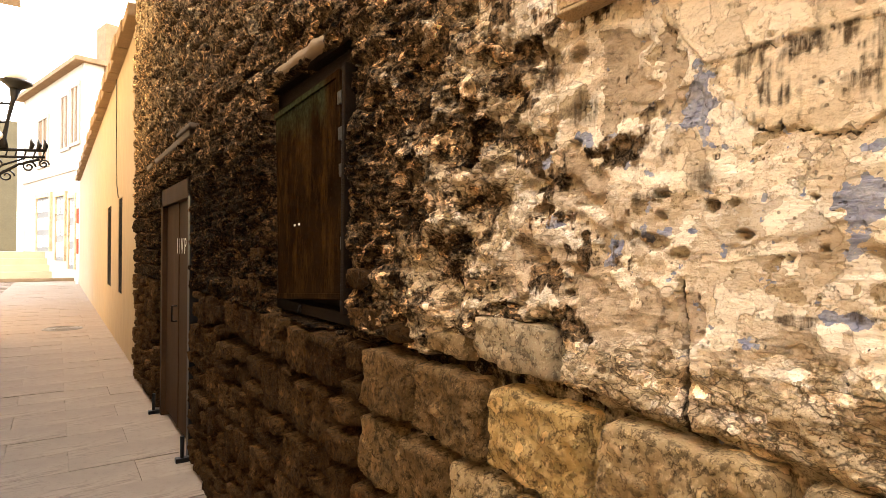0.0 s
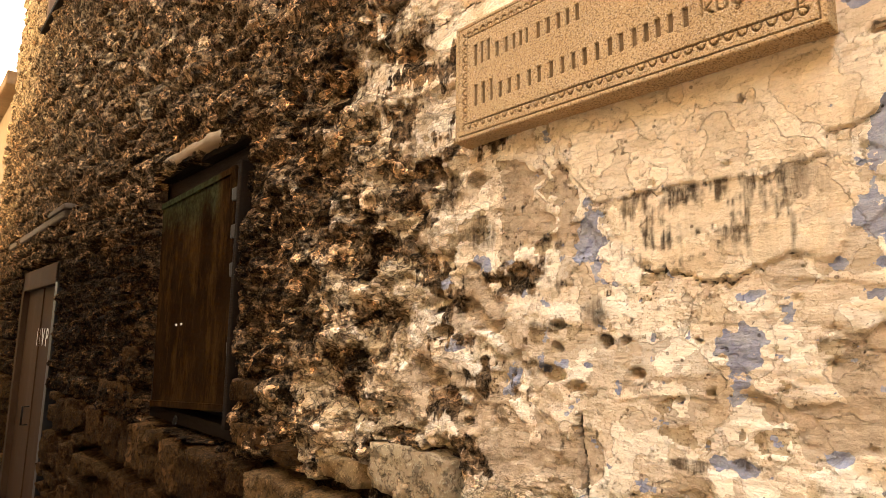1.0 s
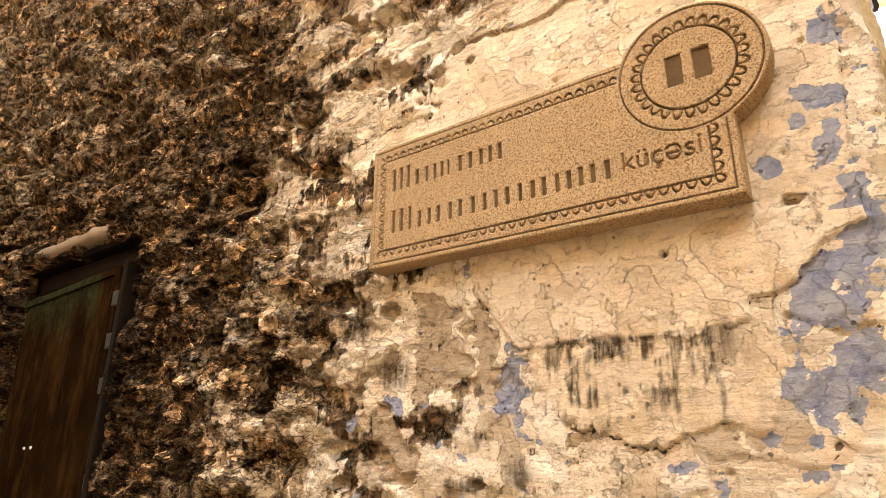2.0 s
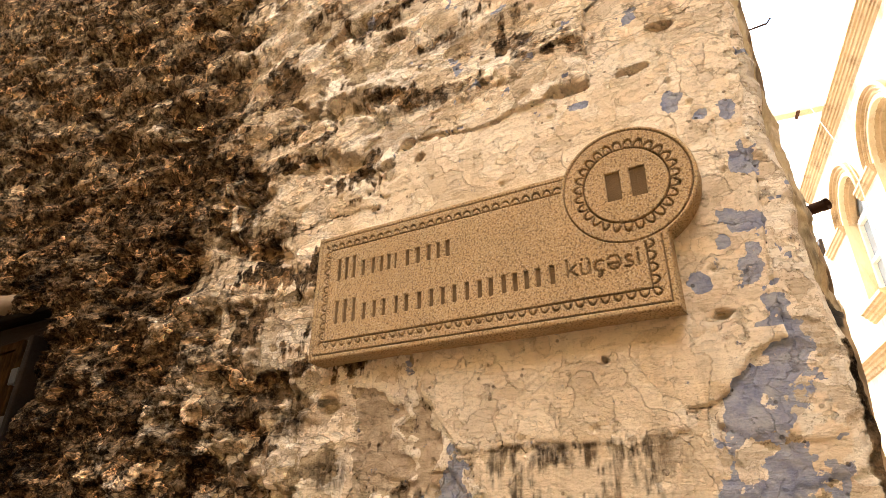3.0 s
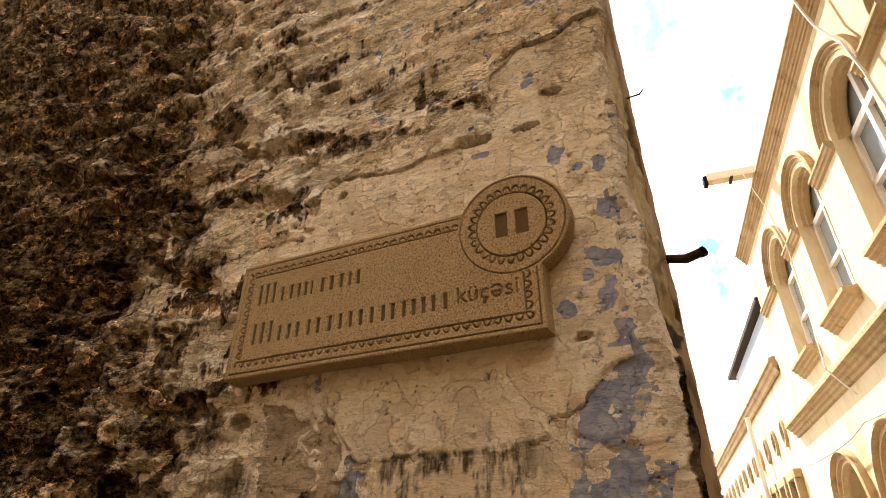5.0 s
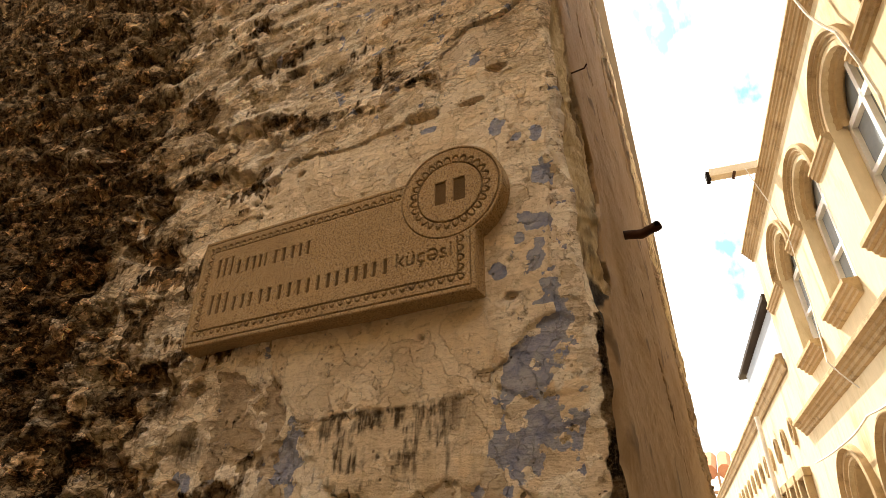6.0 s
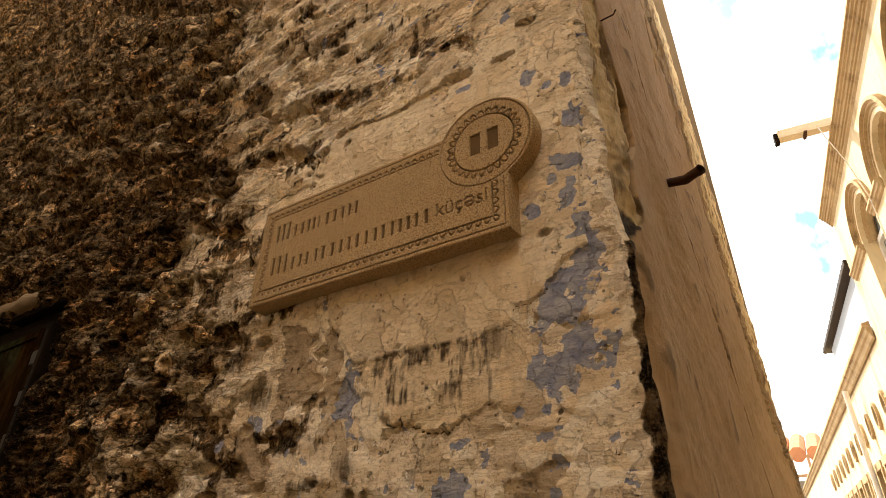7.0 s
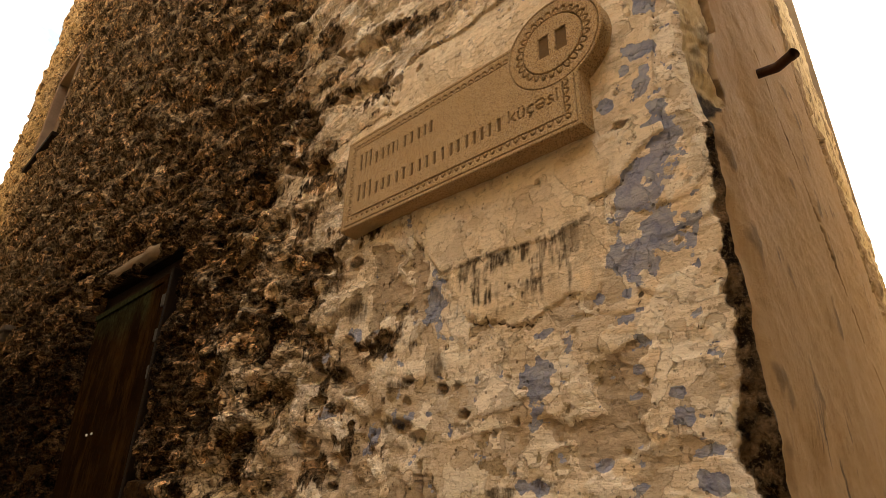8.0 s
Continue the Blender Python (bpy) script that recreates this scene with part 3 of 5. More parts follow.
peel = fbm(Y * 3.4 + 0.3 * Z, Z * 4.8, 6, 16, 0.52)
peel_lo, peel_hi = step(peel, -0.287, -0.273), step(peel, 0.233, 0.247)
tone = 0.35 * peel_lo + 0.35 * peel_hi
seam = np.maximum(rim(peel, -0.288, 0.007), rim(peel, 0.232, 0.007))
loss = fbm(Y * 8.5, Z * 11, 5, 17, 0.55) + 0.25 * step(Y, 0.4, 1.0)
lost = step(loss, 0.50, 0.515)
seam = np.maximum(seam, rim(loss, 0.507, 0.010))
crust_f = fbm(Y * 5.0 + 0.6 * Z, Z * 8.5, 6, 18, 0.55)
plates = fbm(Y * 7.5 + 1.1 * Z, Z * 15, 4, 19, 0.5)
crust = terrace(crust_f, 4.0, 0.06) + 0.35 * terrace(plates, 3.0, 0.06)
ledges = fbm(Y * 3.0 + 0.9 * Z, Z * 9.5, 4, 20, 0.45)

# zones: rough dark masonry away from the corner, plaster towards it
edge_y = np.interp(Z, [1.3, 1.6, 1.9, 2.1, 2.3, 2.6, 3.0, 3.5, 6.0], [1.15, 1.05, 0.98, 1.0, 1.10, 1.10, 1.12, 1.20, 1.6])
rough = step(Y - edge_y + 0.16 * n_mid + 0.10 * n_big, -0.10, 0.16)
stones = step(Y + 0.5 * n_big + 0.2 * n_mid, 2.1, 3.0) * (1 - 0.7 * step(Z + 0.3 * n_big, 2.5, 3.2) * step(4.6 - Y, 0, 1.6)) * (1 - 0.7 * step(1 - np.hypot((Y - 3.9) / 1.3, (Z - 1.9) / 0.75) + 0.3 * n_mid, 0.0, 0.25))

# the thicker coats that are still on the wall, each with a broken edge
crack_z = np.interp(Y, [0.05, 0.10, 0.18, 0.20, 0.243, 0.25, 0.255, 0.31, 0.32, 0.34, 0.38, 0.44, 0.50, 0.58, 0.64, 0.66, 0.69, 0.70, 0.85, 1.1], [2.84, 2.815, 2.815, 2.79, 2.76, 2.70, 2.585, 2.602, 2.600, 2.585, 2.576, 2.573, 2.571, 2.583, 2.598, 2.595, 2.53, 2.46, 2.46, 2.43])
frayed = 0.016 * ragged + 0.006 * n_fine
upper, gap_u = above(crack_z, 0.6 * frayed, 0.002)
low_z = np.interp(Y, [0.0, 0.05, 0.095, 0.135, 0.15, 0.184, 0.188, 0.24, 0.32, 0.42, 0.49, 0.525, 0.545, 0.594, 0.612, 0.64], [2.60, 2.095, 2.066, 2.035, 2.008, 2.010, 1.977, 1.974, 1.969, 1.972, 1.967, 1.976, 2.011, 2.052, 2.102, 2.3])
middle, gap_m = above(low_z, frayed)
middle, gap_m = middle * (1 - upper), gap_m * step(0.64 - Y, 0, 0.02)
flap_z = np.interp(Y, [0.15, 0.16, 0.175, 0.19, 0.235, 0.28, 0.306, 0.336, 0.405, 0.45, 0.465, 0.50, 0.52, 0.53], [3.0, 1.93, 1.864, 1.850, 1.852, 1.845, 1.820, 1.819, 1.853, 1.855, 1.885, 1.93, 1.99, 3.0])
flap, gap_f = above(flap_z, 1.1 * frayed)
flap = flap * (1 - np.maximum(upper, middle))
gap_f = gap_f * (1 - middle)
mortar = blobs(Y, Z, [(0.695, 2.03, 0.045, 0.05), (0.665, 1.95, 0.085, 0.045), (0.605, 2.00, 0.035, 0.06), (0.58, 1.915, 0.045, 0.035), (0.74, 1.93, 0.03, 0.05), (0.155, 1.715, 0.050, 0.060), (0.20, 1.635, 0.07, 0.04), (0.74, 1.55, 0.10, 0.10), (0.95, 1.62, 0.12, 0.07), (0.60, 1.53, 0.07, 0.06), (0.80, 1.80, 0.07, 0.06)], 0.03 * n_mid, 0.03 * n_mid, 0.5 * ragged, -0.15, 0.25)
seam = np.maximum(seam, 0.7 * rim(mortar, 0.5, 0.25))
seam = seam * step(n_mid + 0.5 * n_fine, -0.45, 0.25)
BLUES = [(0.04, 2.36, 0.030, 0.030), (0.060, 2.260, 0.026, 0.022), (0.074, 2.195, 0.020, 0.038), (0.045, 2.165, 0.028, 0.012), (0.046, 2.137, 0.026, 0.020),
         (0.052, 2.07, 0.040, 0.050), (0.100, 2.03, 0.050, 0.035), (0.105, 1.985, 0.060, 0.030), (0.070, 1.915, 0.050, 0.040), (0.120, 1.890, 0.045, 0.035),
         (0.536, 1.905, 0.028, 0.060), (0.310, 1.720, 0.030, 0.045)]
SMALL_BLUES = [(0.043, 2.457, 0.018, 0.014), (0.095, 2.458, 0.016, 0.014), (0.147, 2.531, 0.016, 0.012), (0.098, 2.232, 0.015, 0.012), (0.150, 2.187, 0.014, 0.010), (0.181, 1.833, 0.016, 0.012), (0.13, 1.72, 0.014, 0.010), (0.088, 1.692, 0.018, 0.012), (0.067, 1.62, 0.022, 0.014), (0.77, 1.88, 0.03, 0.02), (0.68, 1.84, 0.02, 0.025), (0.16, 2.69, 0.03, 0.025), (0.76, 2.99, 0.03, 0.02), (0.27, 2.545, 0.025, 0.015), (0.13, 2.51, 0.02, 0.02),
               (0.085, 1.66, 0.018, 0.014), (0.07, 1.585, 0.02, 0.016), (0.60, 1.70, 0.02, 0.015), (0.32, 1.57, 0.05, 0.012), (0.20, 1.60, 0.02, 0.01),
               (0.47, 2.045, 0.02, 0.008), (0.70, 2.55, 0.02, 0.02), (0.90, 1.86, 0.03, 0.02), (0.86, 1.72, 0.03, 0.015), (0.72, 1.66, 0.02, 0.03), (0.15, 1.84, 0.02, 0.015), (0.73, 1.885, 0.025, 0.02)]
blue = np.maximum(blobs(Y, Z, BLUES, 0.014 * n_mid, 0.014 * n_mid, 0.55 * ragged + 0.35 * n_fine - 0.05, -0.30, 0.55), blobs(Y, Z, SMALL_BLUES, 0.012 * n_mid, 0.010 * n_mid, 0.9 * ragged - 0.15, -0.35, 0.60))
blue = blue * (1 - 0.9 * upper * (Z < 2.6) * (Z > 2.5)) * (1 - middle * (Z < 2.105)) * (1 - flap)
speck = step(fbm(Y * 18, Z * 22, 4, 31, 0.55), 0.56, 0.60) * step(0.8 - Y, 0, 0.3) * (Z < 3.2) * (1 - middle) * (1 - flap)
blue = np.maximum(blue, 0.7 * speck)

cream = (1 - rough) * step(Z + 0.03 * n_mid, 1.33, 1.40) * (1 - 0.9 * lost * (1 - middle))
crisp_rest = step(crust_f - 0.35 * step(Z, 2.1, 2.5), 0.12, 0.15) * step(1.8 - Y + 0.4 * n_big, 0, 0.6) * rough
cream = np.maximum(cream, 0.9 * crisp_rest)
ochre = np.maximum(0.55 * flap, 0.45 * middle) + 0.5 * upper * step(n_big, -0.2, 0.4) + 0.9 * step(fbm(Y * 12, Z * 16, 4, 45, 0.5), 0.5, 0.52) * step(0.25 - Y, 0, 0.05)
ochre = ochre * (1 - rough)

# relief, in metres outward
calm = 1 - 0.85 * np.maximum(middle, flap) * step(0.8 - Y, 0, 0.1)
high = step(Z + 0.1 * n_mid, 2.50, 2.75)
relief = 0.007 * n_big + 0.0012 * n_mid + 0.0010 * n_fine
relief += 0.010 * upper + 0.007 * middle + 0.005 * flap - 0.006 * mortar - 0.0015 * blue
relief -= (0.014 + 0.020 * step(0.37 - Y, 0, 0.03) * step(Y, 0.24, 0.255)) * gap_u * step(0.72 - Y, 0, 0.03) * step(n_mid, -0.5, 0.0) + 0.004 * gap_m + 0.004 * gap_f
relief += (1 - rough) * calm * (0.0025 * (peel_lo + peel_hi) - 0.002 * lost - 0.001 * seam)
relief += (1 - rough) * (0.002 + 0.011 * high + 0.006 * step(Y, 0.5, 0.9)) * (0.5 * ledges + 0.6 * terrace(ledges, 3.0, 0.10)) * calm
brush = fbm(Y * 16, Z * 90, 3, 51) * step(1.85 - Z, 0, 0.1) * step(0.5 - Y, 0, 0.2)
relief += 0.0014 * brush
# seam carries the shadow under the coats' edges into the colour
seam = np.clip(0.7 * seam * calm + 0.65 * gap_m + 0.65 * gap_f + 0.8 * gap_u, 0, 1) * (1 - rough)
# pocked rubble between plaster and stones
pit_d, pit_r = worley(Y * 7 + 0.6 * n_mid, Z * 11 + 0.6 * n_mid, 61)
pits = step(0.36 - pit_d + 0.10 * n_fine, 0, 0.14) * (pit_r > 0.5) * (0.2 + pit_r)
relief += rough * (0.032 * crust + 0.016 * ledges + 0.0022 * n_fine + 0.004 * n_mid - 0.032 * pits * (pit_r > 0.60))
relief -= (1 - rough) * step(Y, 0.55, 0.95) * 0.026 * pits * (pit_r > 0.62)
seam = np.maximum(seam, 0.6 * rough * rim(crust_f * 4 - np.floor(crust_f * 4), 0.43, 0.05))
# coursed stones
joint, stone_id = courses(Y, Z, 71, 0.185, 0.26)
face = step(joint, 0.0, 0.022)
relief += stones * (0.050 * (face - 0.6) + 0.030 * (stone_id - 0.5) - 0.45 * 0.032 * crust + 0.006 * n_mid)
seam = np.maximum(seam, 0.95 * stones * (1 - step(joint, 0.004, 0.022)))
# holes with a bruised rim
HOLES = [(0.69, 2.92, 0.035, 0.012), (0.82, 2.71, 0.012, 0.012), (0.89, 2.83, 0.012, 0.025), (0.93, 2.67, 0.022, 0.010), (0.96, 2.62, 0.03, 0.010),
         (0.46, 2.67, 0.022, 0.010), (0.64, 2.59, 0.016, 0.014), (0.61, 2.545, 0.012, 0.010), (0.69, 2.545, 0.020, 0.012), (0.18, 2.585, 0.030, 0.009), (0.285, 2.583, 0.034, 0.007), (0.12, 2.66, 0.02, 0.010), (0.12, 2.13, 0.014, 0.010),
         (0.28, 2.085, 0.006, 0.006), (0.513, 1.738, 0.010, 0.010), (0.61, 1.765, 0.016, 0.010), (0.609, 1.727, 0.014, 0.008), (0.478, 1.739, 0.010, 0.008), (0.458, 1.689, 0.014, 0.010), (0.397, 1.657, 0.007, 0.006), (0.574, 1.662, 0.022, 0.010), (0.36, 1.74, 0.006, 0.004),
         (0.35, 1.67, 0.006, 0.005), (0.90, 1.75, 0.03, 0.015), (0.62, 1.68, 0.035, 0.014), (1.0, 1.97, 0.03, 0.02), (1.17, 2.02, 0.05, 0.025), (0.80, 2.06, 0.03, 0.02)]
hole = blobs(Y, Z, HOLES, 0.006 * n_fine + 0.006 * n_mid, 0.006 * n_mid, 0.35 * ragged)
relief -= 0.024 * hole
pock_d, pock_r = worley(Y * 16, Z * 16, 63)
pock = step(0.10 - pock_d, 0, 0.06) * (pock_r > 0.80) * (1 - rough)
relief -= 0.007 * pock

# soot and grime
soot_y = np.interp(Y, [0.17, 0.24, 0.46, 0.52], [0.0, 1.0, 1.0, 0.0])
hang = np.clip((low_z - Z) / 0.12, 0, 1)
soot = 0.95 * soot_y * step(low_z + 0.006 - Z, -0.004, 0.004) * step(1.12 - 1.15 * hang + 0.75 * fbm(Y * 75, Z * 14, 4, 82, 0.62) + 0.75 * n_mid + 0.35 * n_fine, 0.45, 0.95) * (hang < 1)
soot = np.maximum(soot, 0.9 * blobs(Y, Z, [(0.385, 1.565, 0.034, 0.010), (0.30, 1.575, 0.03, 0.006)], 0.01 * n_mid, 0.008 * n_mid, 0.6 * ragged))
bruise = np.full(Y.shape, 0.0)
for cy, cz, ry, rz in ((0.528, 1.787, 0.026, 0.026), (0.513, 1.738, 0.016, 0.016), (0.64, 1.76, 0.05, 0.016), (0.53, 2.83, 0.04, 0.02), (0.70, 2.92, 0.05, 0.03), (0.67, 1.69, 0.05, 0.025), (0.93, 2.65, 0.06, 0.04), (0.88, 2.05, 0.08, 0.05), (0.80, 1.95, 0.05, 0.05)):
    bruise = np.maximum(bruise, step(1.0 - np.hypot((Y - cy) / ry, (Z - cz) / rz) + 0.35 * n_mid + 0.25 * streaks, 0.0, 0.7))
soot = np.maximum(soot, 0.8 * bruise)
dark_y = np.interp(Z, [1.2, 1.6, 1.9, 2.1, 2.3, 2.6, 3.0, 3.5, 6.0, 10], [1.45, 1.42, 1.25, 1.14, 1.16, 1.12, 1.14, 1.22, 1.6, 2.2])
# paler towards the far upper end
far_pale = step(Y + 0.3 * n_big, 6.3, 7.2) * step(Z + 0.3 * n_big, 3.6, 4.8)
grime = step(Y - dark_y + 0.20 * n_mid + 0.14 * n_big + 0.08 * streaks, -0.22, 0.22) * (1 - 0.92 * far_pale)
blotch = fbm(Y * 5.5 + 0.5 * Z, Z * 10.5, 5, 86, 0.52)
stain = step(blotch + 0.3 * streaks + 0.15 * n_fine + 0.62 * step(Y, 0.5, 1.1) - 0.42, 0.0, 0.36) * step(Y, 0.45, 0.75) * (1 - 0.9 * middle * (Y < 0.8))
stain_up = 0.85 * step(blotch + 0.25 * streaks + 0.15 * n_fine, 0.16, 0.5) * high * (1 - 0.4 * step(0.3 - Y, 0, 0.1))
grime = np.maximum(grime, np.maximum(0.85 * stain, stain_up))
scales = step(fbm(Y * 7 + 0.8 * Z, Z * 12, 5, 88, 0.6), 0.02, 0.08)
# grime thins upwards: stronger sky light up there, put into the colour
grime = grime * (1 - 0.45 * crisp_rest) * (1 - 0.12 * step(n_mid, 0.1, 0.5)) * (1 - 0.42 * scales * step(Z + 0.2 * n_big, 2.35, 3.1)) * (1 - 0.13 * step(Z + 0.2 * n_big, 2.5, 3.2))
# black soiling, deepened low on the wall as painted shade
soil_shade = step(Y + 0.25 * n_big + 0.12 * n_mid, 1.3, 2.2) * (0.08 + 0.92 * step(2.6 - Z + 0.2 * n_big, 0, 0.7))
soil_shade = np.maximum(soil_shade, 0.8 * step(blotch, 0.15, 0.3) * rough * (1 - 0.6 * high))

# openings and the recess behind the loose stones
def inside(y0, y1, z0, z1, soft=0.012, wobble=0.02):
    w = wobble * n_mid
    return step(Y + w, y0 - soft, y0) * step(y1 - Y + w, -soft, 0) * step(Z + w, z0 - soft, z0) * step(z1 - Z + w, -soft, 0)


band_top = np.interp(Y, [0.0, 0.22, 0.55, 0.83, 0.85, 1.12, 1.16, 1.4, 1.6, 1.8, 2.9, 3.3, 9], [1.335, 1.33, 1.355, 1.37, 1.50, 1.50, 1.44, 1.36, 1.38, 1.34, 1.34, 1.345, 1.345])
band = step(band_top - Z + 0.012 * ragged, -0.008, 0.012)
# big pale blocks under the plaster, their joint and worn lower edge
block = step(1.50 + 0.05 * n_mid - Z, -0.05, 0.05) * step(1.0 - Y, 0.0, 0.12) * (1 - band)
relief += block * (0.016 * terrace(crust_f, 5.0, 0.08) + 0.010 * ragged + 0.004 * n_fine - 0.020 * step(band_top + 0.03 - Z, 0.0, 0.03))
split_y = 0.565 + 0.03 * (Z - 1.45) + 0.014 * n_mid
split = step(0.006 + 0.003 * n_fine + 0.005 * n_mid - np.abs(Y - split_y), -0.003, 0.004) * step(1.60 + 0.06 * ragged - Z, 0.0, 0.03)
relief -= 0.030 * split
relief = relief * (1 - 0.8 * band) - (0.045 + 0.04 * step(Y, 1.3, 1.8)) * band
niche = inside(1.90, 2.83, 1.36, 2.44)
doorway = inside(4.82, 6.36, -0.2, 2.27, 0.02, 0.01)
upper_win = inside(5.70, 6.62, 4.75, 5.9, 0.03, 0.01)
relief = relief * (1 - niche) - 0.16 * niche
relief = relief * (1 - doorway) - 0.14 * doorway
relief = relief * (1 - upper_win) - 0.35 * upper_win
# niche and doorway: recess shade painted as full grime
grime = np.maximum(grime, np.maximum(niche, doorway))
blue = blue * (1 - block)
cream = cream * (1 - band) * (1 - 0.75 * block * step(ragged + 0.4 * n_fine, -0.25, -0.15))
seam = np.maximum(seam, np.maximum(split, 0.5 * block * rim(crust_f * 5 - np.floor(crust_f * 5), 0.43, 0.05)))
# recess behind the stones: dark mortar, with the joints' deep shade painted in
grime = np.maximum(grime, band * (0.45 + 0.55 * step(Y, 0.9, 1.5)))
soil_shade = np.maximum(soil_shade, band)

# broken black edge along the corner, where the side render stands proud
corner = step(np.interp(Z, [1.0, 1.56, 1.63, 1.68, 1.75, 1.82, 1.90, 2.0, 2.08, 2.12], [0.020, 0.018, 0.032, 0.020, 0.013, 0.010, 0.004, 0.001, -0.003, -0.05]) - 0.008 - Y + 0.008 * ragged + 0.004 * n_fine, -0.003, 0.003)
relief = relief - corner * (0.010 + 0.005 * n_fine + 0.004 * n_mid)
grime, soil_shade, blue, cream = np.maximum(grime, corner), np.maximum(soil_shade * (1 - corner), 0.45 * corner), blue * (1 - corner), cream * (1 - corner)

# round the corner of the house at the side street
relief = relief * step(Y, YC, YC + 0.02) + 0.0
px = -relief + RC * step(YC + RC - Y, 0, RC) ** 2


def corner_line(z):
    """How far the broken corner stands back from its line, at each height."""
    return 0.016 * step(z, 2.06, 2.13) * step(2.95 - z, 0, 0.25) + 0.007 * fbm(z * 9, z * 0 + 3.3, 5, 912, 0.6)


py = Y + (corner_line(Z) + 0.006 * n_mid * step(Y, YC, YC + 0.02)) * step(YC + 0.10 - Y, 0, 0.10)
sheet = sheet_mesh("plaster_face", px, py, Z, M_WALL, dict(rough=np.maximum(np.maximum(rough, 0.55 * step(Y, 0.6, 1.0)), np.maximum(0.5 * high, 0.8 * block)) * (1 - niche), tone=tone, seam=seam, soil_shade=soil_shade, cream=cream, ochre=ochre, mortar=mortar, blue=blue, grime=grime, soot=soot), flip=True)
sheet.parent = house


# ---- the house's wall along the side street ----
side = empty("wall_side_street", (0, 0, 0), "brown-rendered house wall with broken render and bare stone", "wall", kind="structure")
gx = np.concatenate((np.arange(RC, 0.26, 0.0025), np.arange(0.26, 0.6, 0.006), np.arange(0.6, 3.3, 0.014), [3.3]))
gz2 = np.concatenate((np.arange(-0.05, 1.3, 0.05), np.arange(1.3, 2.0, 0.007), np.arange(2.0, 2.95, 0.004), np.arange(2.95, 3.2, 0.008), np.arange(3.2, TOP, 0.03), [TOP]))
X, Z2 = np.meshgrid(gx, gz2)
s_mid, s_big = fbm(X * 8 + 40, Z2 * 8, 4, 112), fbm(X * 1.6 + 40, Z2 * 1.2, 4, 111)
s_fine, s_rag = fbm(X * 34, Z2 * 34, 4, 113, 0.6), fbm(X * 13 + 9, Z2 * 9, 5, 114, 0.62)
near_edge = np.interp(Z2, [0, 2.05, 2.11, 2.15, 2.20, 2.30, 2.40, 2.50, 2.56, 2.66, 2.85, 3.2, 10], [0.006, 0.006, 0.03, 0.085, 0.06, 0.085, 0.18, 0.17, 0.10, 0.07, 0.035, 0.014, 0.014])
far_edge = np.interp(Z2, [0, 1.6, 2.2, 2.8, 3.4, 4.0, 10], [3.2, 2.9, 2.1, 1.55, 1.12, 1.02, 1.0])
render_coat = step(X - near_edge + 0.010 * s_rag, -0.004, 0.004) * step(far_edge - X + 0.10 * s_rag + 0.06 * s_mid, -0.01, 0.01)
second = step(X - far_edge - 0.16 + 0.12 * s_rag, -0.01, 0.01) * step(far_edge + 0.55 - X + 0.15 * s_rag, -0.01, 0.01) * step(s_mid, -0.5, -0.1)
s_joint, s_id = courses(X + 3, Z2, 171, 0.24, 0.45)
s_face = step(s_joint, 0.0, 0.035)
fibres = terrace(fbm(X * 26 + 0.5 * Z2, Z2 * 7, 5, 119, 0.6), 3.0, 0.12)
s_rel = 0.010 * s_big + 0.003 * s_mid + 0.0010 * s_fine
strip = step(0.16 - X, 0, 0.04)
s_rel += (1 - render_coat) * (-0.030 + 0.026 * strip + (0.009 * s_face + 0.008 * (s_id - 0.5)) * (1 - strip) + 0.005 * s_mid + 0.002 * s_fine + 0.0035 * fibres)
s_rel += 0.016 * second
wave = fbm(X * 2.2 + 7, Z2 * 0.9 + 0.9 * X, 3, 115)
s_rel += render_coat * 0.010 * wave
# cracks through the render
crack_line = np.abs(X - np.interp(Z2, [1.4, 1.8, 2.1, 2.5, 3.0, 4.0], [1.55, 1.30, 0.98, 0.62, 0.40, 0.2]) + 0.03 * s_mid)
cracked = step(0.013 - crack_line, 0, 0.006) * render_coat * step(s_mid + 0.3, 0, 0.2)
s_rel -= 0.016 * cracked
slot = step(0.014 - np.abs(X - 0.98 - 0.01 * s_mid), 0, 0.006) * step(Z2, 3.28, 3.32)
s_rel -= 0.03 * slot
slot2 = step(0.009 - np.abs(X - near_edge - 0.004), 0, 0.004) * step(Z2, 2.15, 2.2) * step(2.55 - Z2, 0, 0.05)
s_rel -= 0.03 * slot2
s_rel = s_rel * step(X, RC, RC + 0.03) - corner_line(Z2) * (1 - step(X, RC, RC + 0.05)) 
# the wall leans back a little and falls away to its far end
lean = 0.022 * step(X, 0.8, 3.0) * (Z2 - 2.3) + 0.05 * step(X, 3.05, 3.3)
s_grime = step(near_edge + 0.004 - X + 0.01 * s_rag, -0.004, 0.004) * step(2.13 - Z2 + 0.02 * s_rag, -0.01, 0.01)
s_grime = np.maximum(s_grime, 0.55 * step(s_mid + 0.5 * s_big, 0.55, 0.9))
scratch = step(fbm(X * 30, Z2 * 5, 4, 118, 0.6), 0.48, 0.62) * step(1.75 - Z2, 0, 0.1) * step(X, 0.15, 0.3) * step(0.7 - X, 0, 0.2)
s_grime = np.maximum(s_grime, 0.8 * scratch)
side_sheet = sheet_mesh("render_face", X, YC + lean - s_rel, Z2, M_SIDE, dict(coat=render_coat, second=second, grime=s_grime, crack=np.maximum(cracked, np.maximum(slot, slot2))))
side_sheet.parent = side

